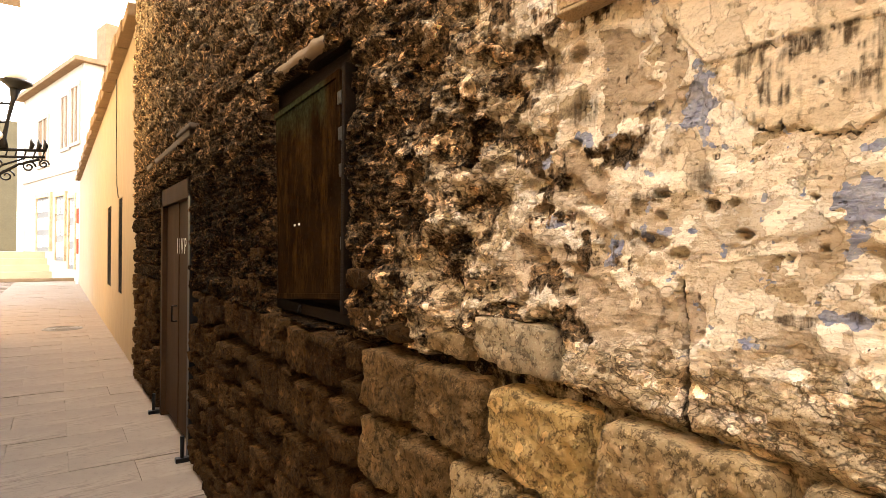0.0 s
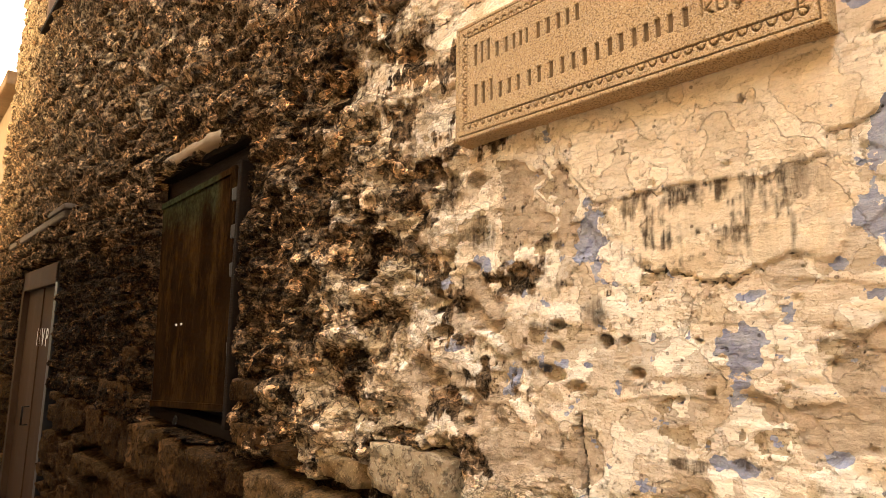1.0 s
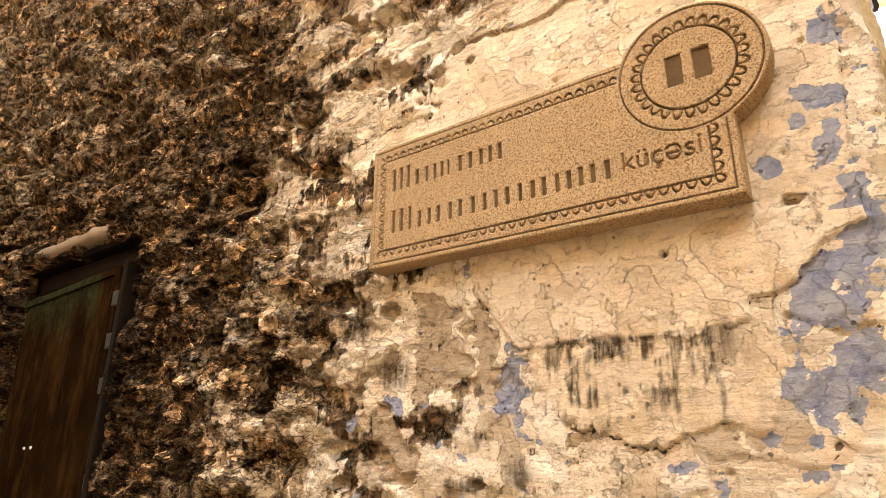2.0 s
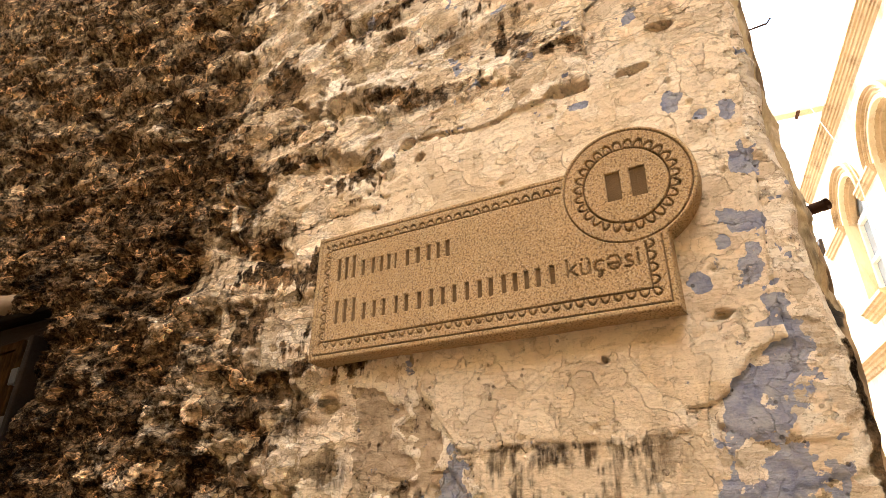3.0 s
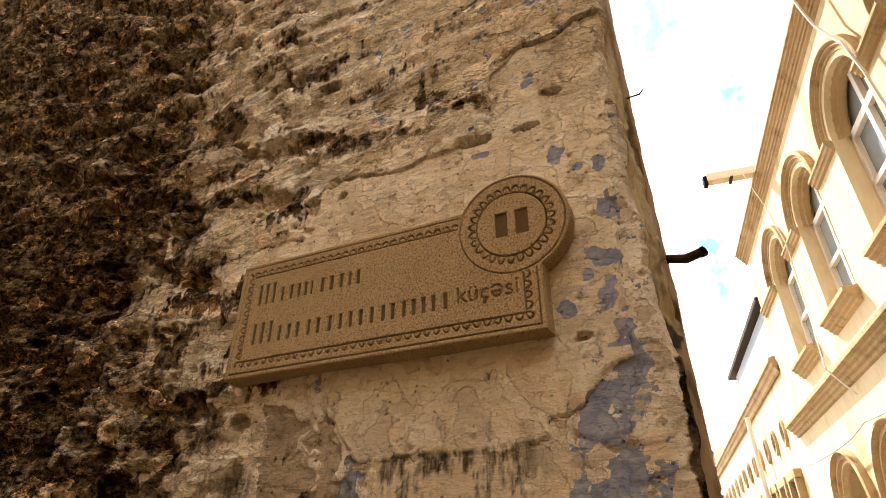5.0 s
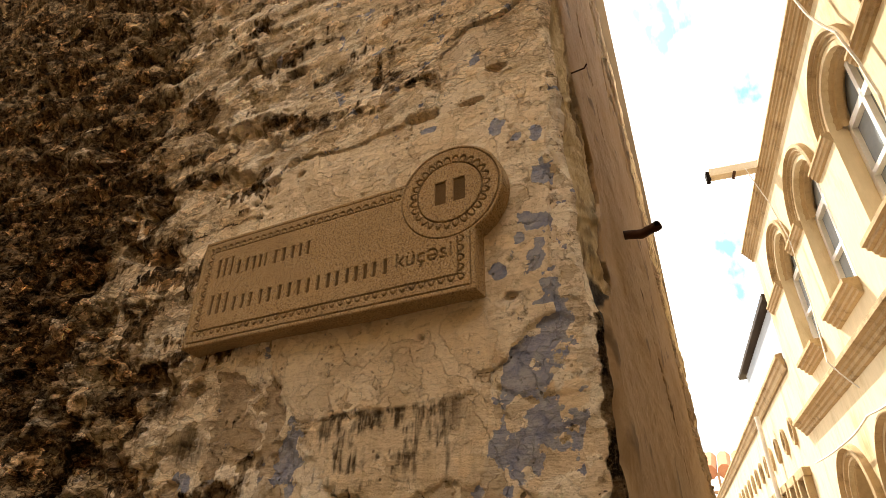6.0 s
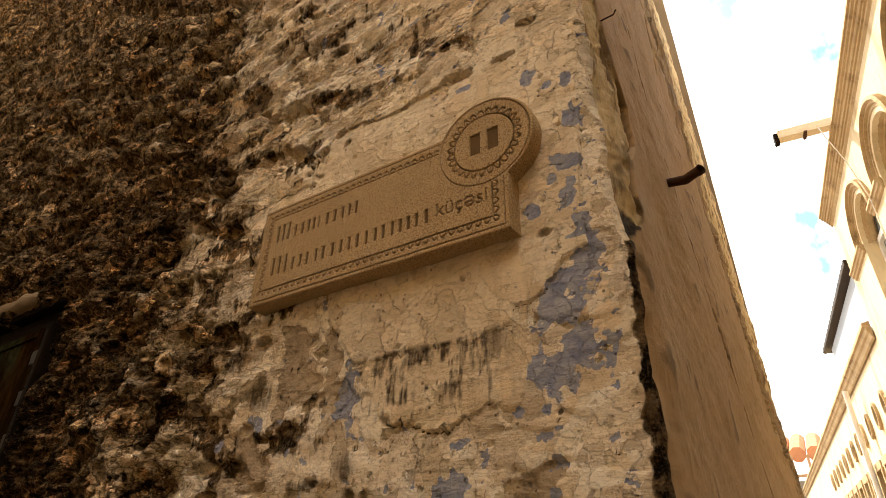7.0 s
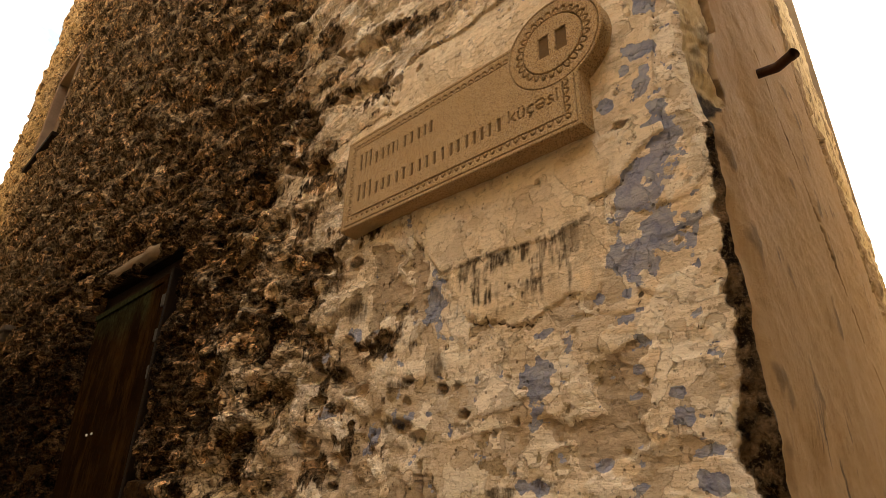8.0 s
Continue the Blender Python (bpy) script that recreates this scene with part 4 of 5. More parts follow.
# body of the house behind its faces, with its far and back sides
one_box("house_body", (0.36, 0.30, -0.05), (3.2, END, TOP - 0.05), M_DARKVOID, side, 0.0)
one_box("end_face", (0.0, END - 0.004, -0.05), (3.28, END + 0.02, TOP), M_YELLOWWALL, side, 0.0)
one_box("back_face", (3.24, 0.03, -0.05), (3.28, END, TOP), M_YELLOWWALL, side, 0.0)
one_box("roof_slab", (-0.06, -0.08, TOP), (3.34, END + 0.06, TOP + 0.12), M_COPING, side, 0.02)


# ---- loose stones of the lower courses ----
def stone_mesh(name, w, h, proud, seed, nu, nv):
    """A worn block seen from its face: rounded outline, uneven bulging face, sides that run back into the wall."""
    u, v = np.meshgrid(np.linspace(-1, 1, nu), np.linspace(-1, 1, nv))
    m = np.maximum(np.maximum(np.abs(u), np.abs(v)), 1e-6)
    bend = 7 + 9 * lattice(np.array([seed]), np.array([3]), 77)[0]
    p = (np.abs(u) ** bend + np.abs(v) ** bend) ** (1 / bend)
    k = m / np.maximum(p, 1e-6)
    ty, tz = u * k * w / 2, v * k * h / 2
    a = ty * 9 + seed * 3.7
    ty = ty + 0.016 * fbm(a, tz * 9, 3, 200 + seed) * m
    tz = tz + 0.016 * fbm(a + 30, tz * 9, 3, 300 + seed) * m
    t = step(m, 0.86, 1.0)
    out = proud * (1 - t ** 2) - 0.085 * step(m, 0.95, 1.0)
    out = out + 0.010 * terrace(fbm(a, tz * 9 + 5, 5, 400 + seed, 0.6), 4.0, 0.12) + 0.008 * fbm(a * 3, tz * 27, 4, 500 + seed, 0.62)
    ob = sheet_mesh(name, -out, ty, tz, M_STONE, flip=True)
    return ob


def lay_stone(y0, y1, z0, z1, proud, seed, material, res):
    gap = 0.016 if y1 < 1.8 else 0.022
    w, h = y1 - y0 - gap, z1 - z0 - gap
    ob = stone_mesh("stone", w, h, proud, seed, max(7, int(w / res)), max(6, int(h / res)))
    ob.data.materials[0] = material
    ob.location = (0.012, (y0 + y1) / 2, (z0 + z1) / 2)
    ob.rotation_euler = (random.uniform(-0.03, 0.03), random.uniform(-0.05, 0.05), random.uniform(-0.04, 0.04))
    ob.parent = house
    return ob


rng = random.Random(5)
levels = [0.0, 0.20, 0.43, 0.65, 0.88, 1.125, 1.352]
TOP_ROW = [-0.02, 0.39, 0.75, 1.08, 1.43, 1.75]
seed = 0
for r in range(6):
    marks = list(TOP_ROW) if r == 5 else [-0.02 + 0.15 * rng.random()]
    if r != 5:
        marks[0] = -0.02
    while marks[-1] < END - 0.05:
        marks.append(marks[-1] + (rng.uniform(0.20, 0.36) if marks[-1] < 1.6 else rng.uniform(0.15, 0.36)))
    marks[-1] = END
    for a, b in zip(marks, marks[1:]):
        if b > 4.76 and a < 6.42:
            if a < 4.62:
                b = 4.78
            elif b > 6.55:
                a = 6.40
            else:
                continue
        seed += 1
        near = b < 1.5
        lift = rng.uniform(-0.022, 0.022) if a > 1.7 else rng.uniform(-0.006, 0.006)
        # ochre stone near the corner, near-black stone further along
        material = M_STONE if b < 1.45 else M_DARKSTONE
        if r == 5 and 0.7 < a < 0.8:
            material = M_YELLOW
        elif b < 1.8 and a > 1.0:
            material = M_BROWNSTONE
        if a > 1.7 and rng.random() < 0.5:
            mid = (levels[r] + levels[r + 1]) / 2 + rng.uniform(-0.03, 0.03)
            seed += 1
            lay_stone(a, b, mid + lift, levels[r + 1] + lift, rng.uniform(0.015, 0.055), seed, material, 0.014)
            lay_stone(a, b, levels[r] + lift, mid + lift, rng.uniform(0.015, 0.055), seed + 900, material, 0.014)
            continue
        lay_stone(a, b, levels[r] + lift, levels[r + 1] + lift, rng.uniform(0.028, 0.05), seed, material, 0.008 if near else 0.014)
for a, b, c, d, q in ((0.845, 1.14, 1.37, 1.515, 0.030), (1.16, 1.38, 1.36, 1.46, 0.02)):
    seed += 1
    lay_stone(a, b, c, d, q, seed, M_PALE if b < 1.15 else M_STONE, 0.012)
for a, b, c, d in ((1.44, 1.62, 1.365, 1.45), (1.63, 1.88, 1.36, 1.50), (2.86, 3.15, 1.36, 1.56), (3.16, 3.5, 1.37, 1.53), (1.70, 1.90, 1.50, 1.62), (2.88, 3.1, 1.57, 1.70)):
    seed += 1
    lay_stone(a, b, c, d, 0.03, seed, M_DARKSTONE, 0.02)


def rel(ob, parent):
    """Keeps an object built in world places where it is, under its thing."""
    ob.location = ob.location - parent.location
    return ob


# ---- the street sign: a carved stone slab with a roundel ----
SY0, SY1, SZ0, SZ1 = 0.163, 0.823, 2.137, 2.392
RY, RZ, RR = 0.213, 2.345, 0.105
THICK = 0.042
ys, zs = np.arange(RY - RR - 0.004, SY1 + 0.0040, 0.00125), np.arange(SZ0 - 0.0030, RZ + RR + 0.0030, 0.00125)
SY, SZ = np.meshgrid(ys, zs)
rect_d = np.minimum(np.minimum(SY - SY0, SY1 - SY), np.minimum(SZ - SZ0, SZ1 - SZ))
disc_r = np.hypot(SY - RY, SZ - RZ)
disc_d = RR - disc_r
slab_d = np.maximum(rect_d, disc_d)


def groove(dist, half):
    return step(half - np.abs(dist), 0.0, 0.0012)


def cut(y0, y1, z0, z1):
    return step(np.minimum(np.minimum(SY - y0, y1 - SY), np.minimum(SZ - z0, z1 - SZ)), 0.0, 0.0012)


in_rect = step(disc_d, 0.004, -0.001)
carve = 0.9 * groove(rect_d - 0.0105, 0.0014) * in_rect
carve = np.maximum(carve, 0.9 * groove(rect_d - 0.0340, 0.0016) * in_rect)
carve = np.maximum(carve, 0.9 * groove(disc_d - 0.0075, 0.0014))
carve = np.maximum(carve, groove(disc_d - 0.0400, 0.0017))
# scallops between the lines: one arch after another round the edge
along = np.where(np.minimum(SY - SY0, SY1 - SY) < np.minimum(SZ - SZ0, SZ1 - SZ), SZ - SZ0, SY - SY0)
cell = (np.mod(along, 0.0185) - 0.00925)
arch_r = np.hypot(cell, (rect_d - 0.0335) * 0.62)
carve = np.maximum(carve, 0.85 * groove(arch_r - 0.0067, 0.0014) * (rect_d > 0.0125) * (rect_d < 0.034) * in_rect)
turn = np.arctan2(SZ - RZ, SY - RY)
cell2 = (np.mod(turn, 2 * np.pi / 27) - np.pi / 27) * 0.078
arch2_r = np.hypot(cell2, (disc_d - 0.0395) * 0.50)
scal = (disc_d > 0.009) * (disc_d < 0.040)
carve = np.maximum(carve, 0.85 * groove(arch2_r - 0.0071, 0.0014) * scal)
# the inscription, as plain upright bars
BARS = []


def bar(y0, y1, z0, z1):
    global carve
    carve = np.maximum(carve, cut(y0, y1, z0, z1))
    BARS.append((y0, y1, z0, z1))


def letters(y_start, y_end, z0, height, widths):
    """Cut bars for a word: its letters' widths in turn, two strokes each."""
    total = float(sum(widths))
    y = y_start
    for k, w in enumerate(widths):
        wide = (y_start - y_end) * w / total
        tall = height if k == 0 else height * 0.68
        stroke = min(0.0090, wide * 0.27)
        strokes = [y - wide * 0.12 - stroke / 2]
        if w > 0.7:
            strokes.append(y - wide * 0.86 + stroke / 2)
        if w > 1.3:
            strokes.append(y - wide * 0.49)
        for c in strokes:
            bar(c - stroke / 2, c + stroke / 2, z0, z0 + tall)
        y -= wide


letters(0.777, 0.512, 2.290, 0.046, [1.4, 1.0, 0.8, 0.5, 1.0, 1.5])
letters(0.777, 0.330, 2.203, 0.046, [1.4, 0.9, 1.0, 1.0, 1.5, 0.9, 0.9, 0.8, 0.9])


def carved_word(text, y_start, y_end, z0, height):
    """Cuts a short word into the slab with the built-in font."""
    global carve
    curve = bpy.data.curves.new("word", "FONT")
    curve.body = text
    ob = bpy.data.objects.new("word_tmp", curve)
    me = bpy.data.meshes.new_from_object(ob)
    bpy.data.objects.remove(ob)
    me.calc_loop_triangles()
    xs = [v.co.x for v in me.vertices]
    tall = max(v.co.y for v in me.vertices if v.co.x < min(xs) + 0.2)
    ky, kz = (y_start - y_end) / (max(xs) - min(xs)), height / tall
    inside_word = np.zeros(SY.shape, dtype=bool)
    for tri in me.loop_triangles:
        (ay, az), (by, bz), (cy, cz) = [(y_start - (me.vertices[i].co.x - min(xs)) * ky, z0 + me.vertices[i].co.y * kz) for i in tri.vertices]
        d1 = (SY - by) * (az - bz) - (ay - by) * (SZ - bz)
        d2 = (SY - cy) * (bz - cz) - (by - cy) * (SZ - cz)
        d3 = (SY - ay) * (cz - az) - (cy - ay) * (SZ - az)
        inside_word |= ((d1 >= 0) & (d2 >= 0) & (d3 >= 0)) | ((d1 <= 0) & (d2 <= 0) & (d3 <= 0))
    carve = np.maximum(carve, inside_word * 0.6)
    bpy.data.meshes.remove(me)


carved_word("küçəsi", 0.318, 0.208, 2.208, 0.030)
bar(RY + 0.006, RY + 0.030, RZ - 0.024, RZ + 0.026)
bar(RY - 0.032, RY - 0.008, RZ - 0.024, RZ + 0.026)
back = step(slab_d, 0.0002, -0.0008)
soft_edge = step(slab_d, 0.0045, 0.0) ** 2
grain = 0.00035 * fbm(SY * 260, SZ * 260, 2, 601) + 0.0006 * fbm(SY * 22, SZ * 22, 3, 602)
sx = -THICK + 0.0060 * carve + 0.003 * soft_edge + grain + back * THICK * 1.2
street_sign = empty("street_sign", (0, 0.49, SZ0), "carved sandstone street sign with scalloped border and round disc", "sign")
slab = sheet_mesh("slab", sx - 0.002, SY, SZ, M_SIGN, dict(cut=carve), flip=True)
slab.location = Vector((0, 0, 0)) - street_sign.location
slab.parent = street_sign
# bar floors of the same stone, darkened to paint the shade in the cuts
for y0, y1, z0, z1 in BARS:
    rel(one_box("inscription_bar", (-0.0405, y0 + 0.0008, z0 + 0.0008), (-0.030, y1 - 0.0008, z1 - 0.0008), M_GROOVESHADE, street_sign, 0.0), street_sign)


# ---- the shuttered window ----
def boards(parent, name, x, y0, y1, z0, z1, count, material, thick=0.022):
    w = (y1 - y0) / count
    for k in range(count):
        one_box(name, (x, y0 + k * w + 0.0012, z0 + 0.004 * math.sin(3 * k)), (x + thick, y0 + (k + 1) * w - 0.0012, z1 - 0.006 * math.cos(5 * k)), material, parent, 0.003)


window_1 = empty("window_1", (0.1, 2.3, 1.40), "old wooden window frame in the rubble wall", "window", kind="structure")
for a, b, c, d in ((1.90, 1.965, 1.38, 2.42), (2.77, 2.83, 1.38, 2.42), (1.90, 2.83, 2.36, 2.43), (1.90, 2.83, 1.37, 1.42)):
    rel(one_box("frame_timber", (0.045, a, c), (0.13, b, d), M_WOOD, window_1, 0.006), window_1)
rel(one_box("dark_pane", (0.13, 1.92, 1.40), (0.14, 2.80, 2.40), M_DARKVOID, window_1, 0.0), window_1)

shutter = empty("window_shutter", (0.03, 2.3, 1.44), "rusty brown sheet-metal shutter with a green patch, closed over the window", "shutter")
bm = bmesh.new()
lean_m = Matrix.Translation((0.028, 2.36, 1.90)) @ Euler((radians(-3.6), 0, radians(2.0))).to_matrix().to_4x4()
box(bm, (-0.012, -0.355, -0.45), (0.012, 0.355, 0.44), 0.004, lean_m)
rel(part("panel", bm, M_SHUTTER, shutter, "rust-stained brown metal panel, green at its top"), shutter)
bm = bmesh.new()
for z0, z1 in ((-0.45, -0.425), (0.415, 0.44)):
    box(bm, (-0.020, -0.355, z0), (-0.012, 0.355, z1), 0.002, lean_m)
box(bm, (-0.022, -0.358, -0.45), (-0.012, -0.325, 0.44), 0.002, lean_m)
rel(part("edge_strip", bm, M_SHUTTER, shutter), shutter)
for k, zz in enumerate((0.30, 0.16, 0.02, -0.26)):
    bm = bmesh.new()
    box(bm, (-0.026, -0.385, zz), (0.0, -0.345, zz + 0.05), 0.004, lean_m)
    rel(part("hinge", bm, M_IRON, shutter), shutter)
for dy in (-0.015, 0.035):
    bm = bmesh.new()
    bmesh.ops.create_uvsphere(bm, u_segments=12, v_segments=8, radius=0.009, matrix=lean_m @ Matrix.LocRotScale((-0.012, 0.10 + dy, -0.12), None, (0.3, 1.1, 0.6)))
    rel(part("rivet", bm, M_WHITEFRAME, shutter, "pale rivet head", True), shutter)
bm = bmesh.new()
box(bm, (0.0, 1.935, 1.42), (0.05, 1.965, 2.36), 0.006)
rel(part("hinge_post", bm, M_WOOD, shutter, "grey weathered hinge post"), shutter)
bm = bmesh.new()
tube(bm, [(-0.02 + 0.012 * math.cos(a), 2.33 + 0.016 * math.cos(a), 1.41 + 0.016 * math.sin(a)) for a in np.linspace(0, 5.8, 14)], 0.003, 6)
rel(part("ring", bm, M_IRON, shutter), shutter)

lintel = empty("window_lintel", (0, 2.4, 2.48), "bleached timber log set above the shuttered window", "lintel")
bm = bmesh.new()
log_r = random.Random(3)
tube(bm, [(0.012 + log_r.uniform(-0.005, 0.005), 2.12 + 0.72 * t, 2.497 + log_r.uniform(-0.005, 0.005)) for t in np.linspace(0, 1, 22)], [0.014, 0.028] + [0.034 + log_r.uniform(-0.002, 0.002) for _ in range(18)] + [0.026, 0.010], 16)
rel(part("log", bm, M_PALEWOOD, lintel, "", True), lintel)
bm = bmesh.new()
box(bm, (0.012, 1.88, 2.44), (0.12, 2.88, 2.468), 0.006)
rel(part("under_board", bm, M_WOOD, lintel), lintel)


# ---- the steel door further along ----
door_1 = empty("door_1", (0.08, 5.58, 0.0), "closed brown painted steel door with chalk letters", "door", kind="structure")
rel(one_box("leaf", (0.045, 4.93, 0.05), (0.075, 6.24, 2.08), M_DOOR, door_1, 0.004), door_1)
for a, b, c, d in ((4.84, 4.93, 0.0, 2.24), (6.24, 6.34, 0.0, 2.24), (4.84, 6.34, 2.08, 2.24)):
    rel(one_box("door_frame", (0.0, a, c), (0.10, b, d), M_IRON if c < 1 and a < 5 else M_DOOR, door_1, 0.006), door_1)
rel(one_box("seam_strip", (0.036, 5.55, 0.05), (0.046, 5.60, 2.08), M_DOOR, door_1, 0.002), door_1)
for z in (0.35, 1.05, 1.45, 1.95):
    bm = bmesh.new()
    tube(bm, [(0.02, 4.95, z), (0.02, 4.95, z + 0.10)], 0.014, 10)
    rel(part("hinge", bm, M_IRON, door_1, "", True), door_1)
bm = bmesh.new()
tube(bm, [(0.044, 5.66, 1.0), (0.0, 5.66, 1.0), (0.0, 5.66, 1.14), (0.044, 5.66, 1.14)], 0.008, 8)
rel(part("door_handle", bm, M_IRON, door_1, "", True), door_1)
for z in np.arange(0.25, 2.0, 0.22):
    bm = bmesh.new()
    bmesh.ops.create_uvsphere(bm, u_segments=8, v_segments=6, radius=0.010, matrix=Matrix.Translation((0.044, 5.02, z)))
    rel(part("bolt_head", bm, M_IRON, door_1), door_1)
chalk = bpy.data.curves.new("chalk_letters", "FONT")
chalk.body, chalk.size, chalk.align_x, chalk.extrude = "M V P", 0.20, "CENTER", 0.0006
chalk_ob = bpy.data.objects.new("chalk_tmp", chalk)
chalk_me = bpy.data.meshes.new_from_object(chalk_ob)
bpy.data.objects.remove(chalk_ob)
chalk_me.materials.clear()
chalk_me.materials.append(M_CHALK)
letters_ob = new("chalk_letters", chalk_me)
letters_ob.matrix_basis = Matrix.Translation(Vector((0.0432, 5.45, 1.62)) - door_1.location) @ Euler((radians(90), 0, radians(-90))).to_matrix().to_4x4() @ Matrix.Diagonal((0.9, 1.0, 1.0, 1.0))
letters_ob.parent = door_1
tagged(letters_ob, "white chalk letters")

beam = empty("door_lintel_beam", (0, 5.8, 2.44), "weathered grey timber beam set above the steel door", "beam")
for k, (a, b, c, d, e) in enumerate(((4.62, 7.05, 2.52, 2.575, -0.05), (4.55, 5.1, 2.572, 2.61, -0.065), (4.9, 7.1, 2.46, 2.515, -0.015))):
    bm = bmesh.new()
    box(bm, (e, a, c), (0.05, b, d), 0.012)
    rel(part("timber", bm, M_GREYWOOD, beam), beam)
for y in (4.80, 6.36):
    stop = empty("door_stop", (-0.06, y, 0.0), "black iron door stop on the paving beside the door", "door stop", "door stops")
    bm = bmesh.new()
    box(bm, (-0.10, y - 0.03, 0.0), (0.02, y + 0.03, 0.035), 0.006)
    rel(part("foot", bm, M_IRON, stop), stop)
    bm = bmesh.new()
    tube(bm, [(-0.05, y, 0.02), (-0.05, y, 0.20)], 0.016, 10)
    rel(part("pin", bm, M_IRON, stop), stop)

window_2 = empty("window_2", (0.2, 6.15, 4.75), "small open upper window with a brown wooden frame and pink curtain", "window", kind="structure")
for a, b, c, d in ((5.70, 5.77, 4.75, 5.9), (6.55, 6.62, 4.75, 5.9), (5.70, 6.62, 5.83, 5.9), (5.66, 6.66, 4.72, 4.78)):
    rel(one_box("frame_timber", (-0.035, a, c), (0.16, b, d), M_FRAMEWOOD, window_2, 0.006), window_2)
rel(one_box("sill", (-0.06, 5.64, 4.69), (0.12, 6.68, 4.74), M_WOOD, window_2, 0.01), window_2)
rel(one_box("dark_pane", (0.24, 5.72, 4.77), (0.25, 6.6, 5.88), M_DARKVOID, window_2, 0.0), window_2)
bm = bmesh.new()
tube(bm, [(0.215, 6.0 + 0.02 * math.sin(9 * z), z) for z in np.linspace(4.80, 5.5, 9)], [0.05 + 0.015 * math.sin(11 * z) for z in np.linspace(0, 1, 9)], 10)
rel(part("curtain", bm, M_CURTAIN, window_2, "faded pink curtain"), window_2)


# ---- pipe and nails in the side wall ----
pipe = empty("drain_pipe_stub", (0.48, YC, 2.47), "rusty dark pipe stub sticking out of the rendered wall", "pipe")
bm = bmesh.new()
tube(bm, [(0.50, 0.05, 2.500), (0.495, -0.03, 2.490), (0.475, -0.065, 2.472), (0.445, -0.105, 2.468)], [0.0115, 0.0115, 0.012, 0.0112], 14, False)
rel(part("tube", bm, M_RUST, pipe, "", True), pipe)
bm = bmesh.new()
tube(bm, [(0.452, -0.097, 2.468), (0.444, -0.107, 2.468)], [0.0120, 0.0128], 14, False)
rel(part("torn_rim", bm, M_RUST, pipe), pipe)
for x, z in ((0.073, 2.655),):
    nail = empty("nail", (x, YC, z), "bent rusty nail in the rendered wall", "nail")
    bm = bmesh.new()
    tube(bm, [(x, 0.02, z), (x, -0.045, z + 0.004), (x - 0.004, -0.052, z + 0.010)], 0.0018, 8)
    rel(part("shank", bm, M_RUST, nail), nail)


# ---- the arched building across the side street ----
FA = radians(6.3)
FD = Vector((math.cos(FA), math.sin(FA), 0))       # along the facade
FN = Vector((-math.sin(FA), math.cos(FA), 0))      # out of it, into the street
FM = Matrix(((FD.x, FN.x, 0, 0), (FD.y, FN.y, 0, -1.72), (0, 0, 1, 0), (0, 0, 0, 1)))
BAY, HALF, SPRING, SILL, LEDGE, CORNICE = 1.30, 0.37, 4.70, 3.68, 3.27, 5.475
LOW_SPRING, WALL_TOP = 2.31, 5.58
F_END = 6.95


def arch_outline(c, half, z0, zs, n=14):
    pts = [(c - half, z0), (c - half, zs)]
    pts += [(c - half * math.cos(math.pi * k / n), zs + half * math.sin(math.pi * k / n)) for k in range(1, n)]
    return pts + [(c + half, zs), (c + half, z0)]


def arched_panel(bm, s0, s1, z0, z1, c, half, zsill, zs, depth):
    """Wall of one bay with an arched opening through it."""
    hole = arch_outline(c, half, zsill, zs)
    front = {}

    def vert(s, z, y):
        key = (round(s, 5), round(z, 5), round(y, 5))
        if key not in front:
            front[key] = bm.verts.new(FM @ Vector((s, y, z)))
        return front[key]

    def face(pts, y):
        bm.faces.new([vert(s, z, y) for s, z in pts])

    for y in (0.0, -depth):
        face([(s0, z0), (s1, z0), (s1, zsill), (c + half, zsill), (c - half, zsill), (s0, zsill)], y)
        face([(s0, zsill), (c - half, zsill), (c - half, zs), (s0, zs)], y)
        face([(c + half, zsill), (s1, zsill), (s1, zs), (c + half, zs)], y)
        top = hole[1:-1]
        mid = len(top) // 2
        face([(s0, zs)] + top[:mid + 1] + [(c, z1), (s0, z1)], y)
        face([(c, z1)] + top[mid:] + [(s1, zs), (s1, z1)], y)
    for a, b in zip(hole, hole[1:] + hole[:1]):
        bm.faces.new([vert(*a, 0.0), vert(*b, 0.0), vert(*b, -depth), vert(*a, -depth)])


def archivolt(bm, c, zs, rings, n=22):
    """Stepped mouldings round an arch: rings of (radius, how far out)."""
    lines = []
    for k in range(n + 1):
        a = math.pi * k / n
        lines.append([bm.verts.new(FM @ Vector((c - r * math.cos(a), o, zs + r * math.sin(a)))) for r, o in rings])
    for p, q in zip(lines, lines[1:]):
        for j in range(len(rings) - 1):
            bm.faces.new((p[j], p[j + 1], q[j + 1], q[j]))


def facade_box(name, a, b, material, parent, bevel=0.01, label=""):
    return one_box(name, a, b, material, parent, bevel, label, FM)


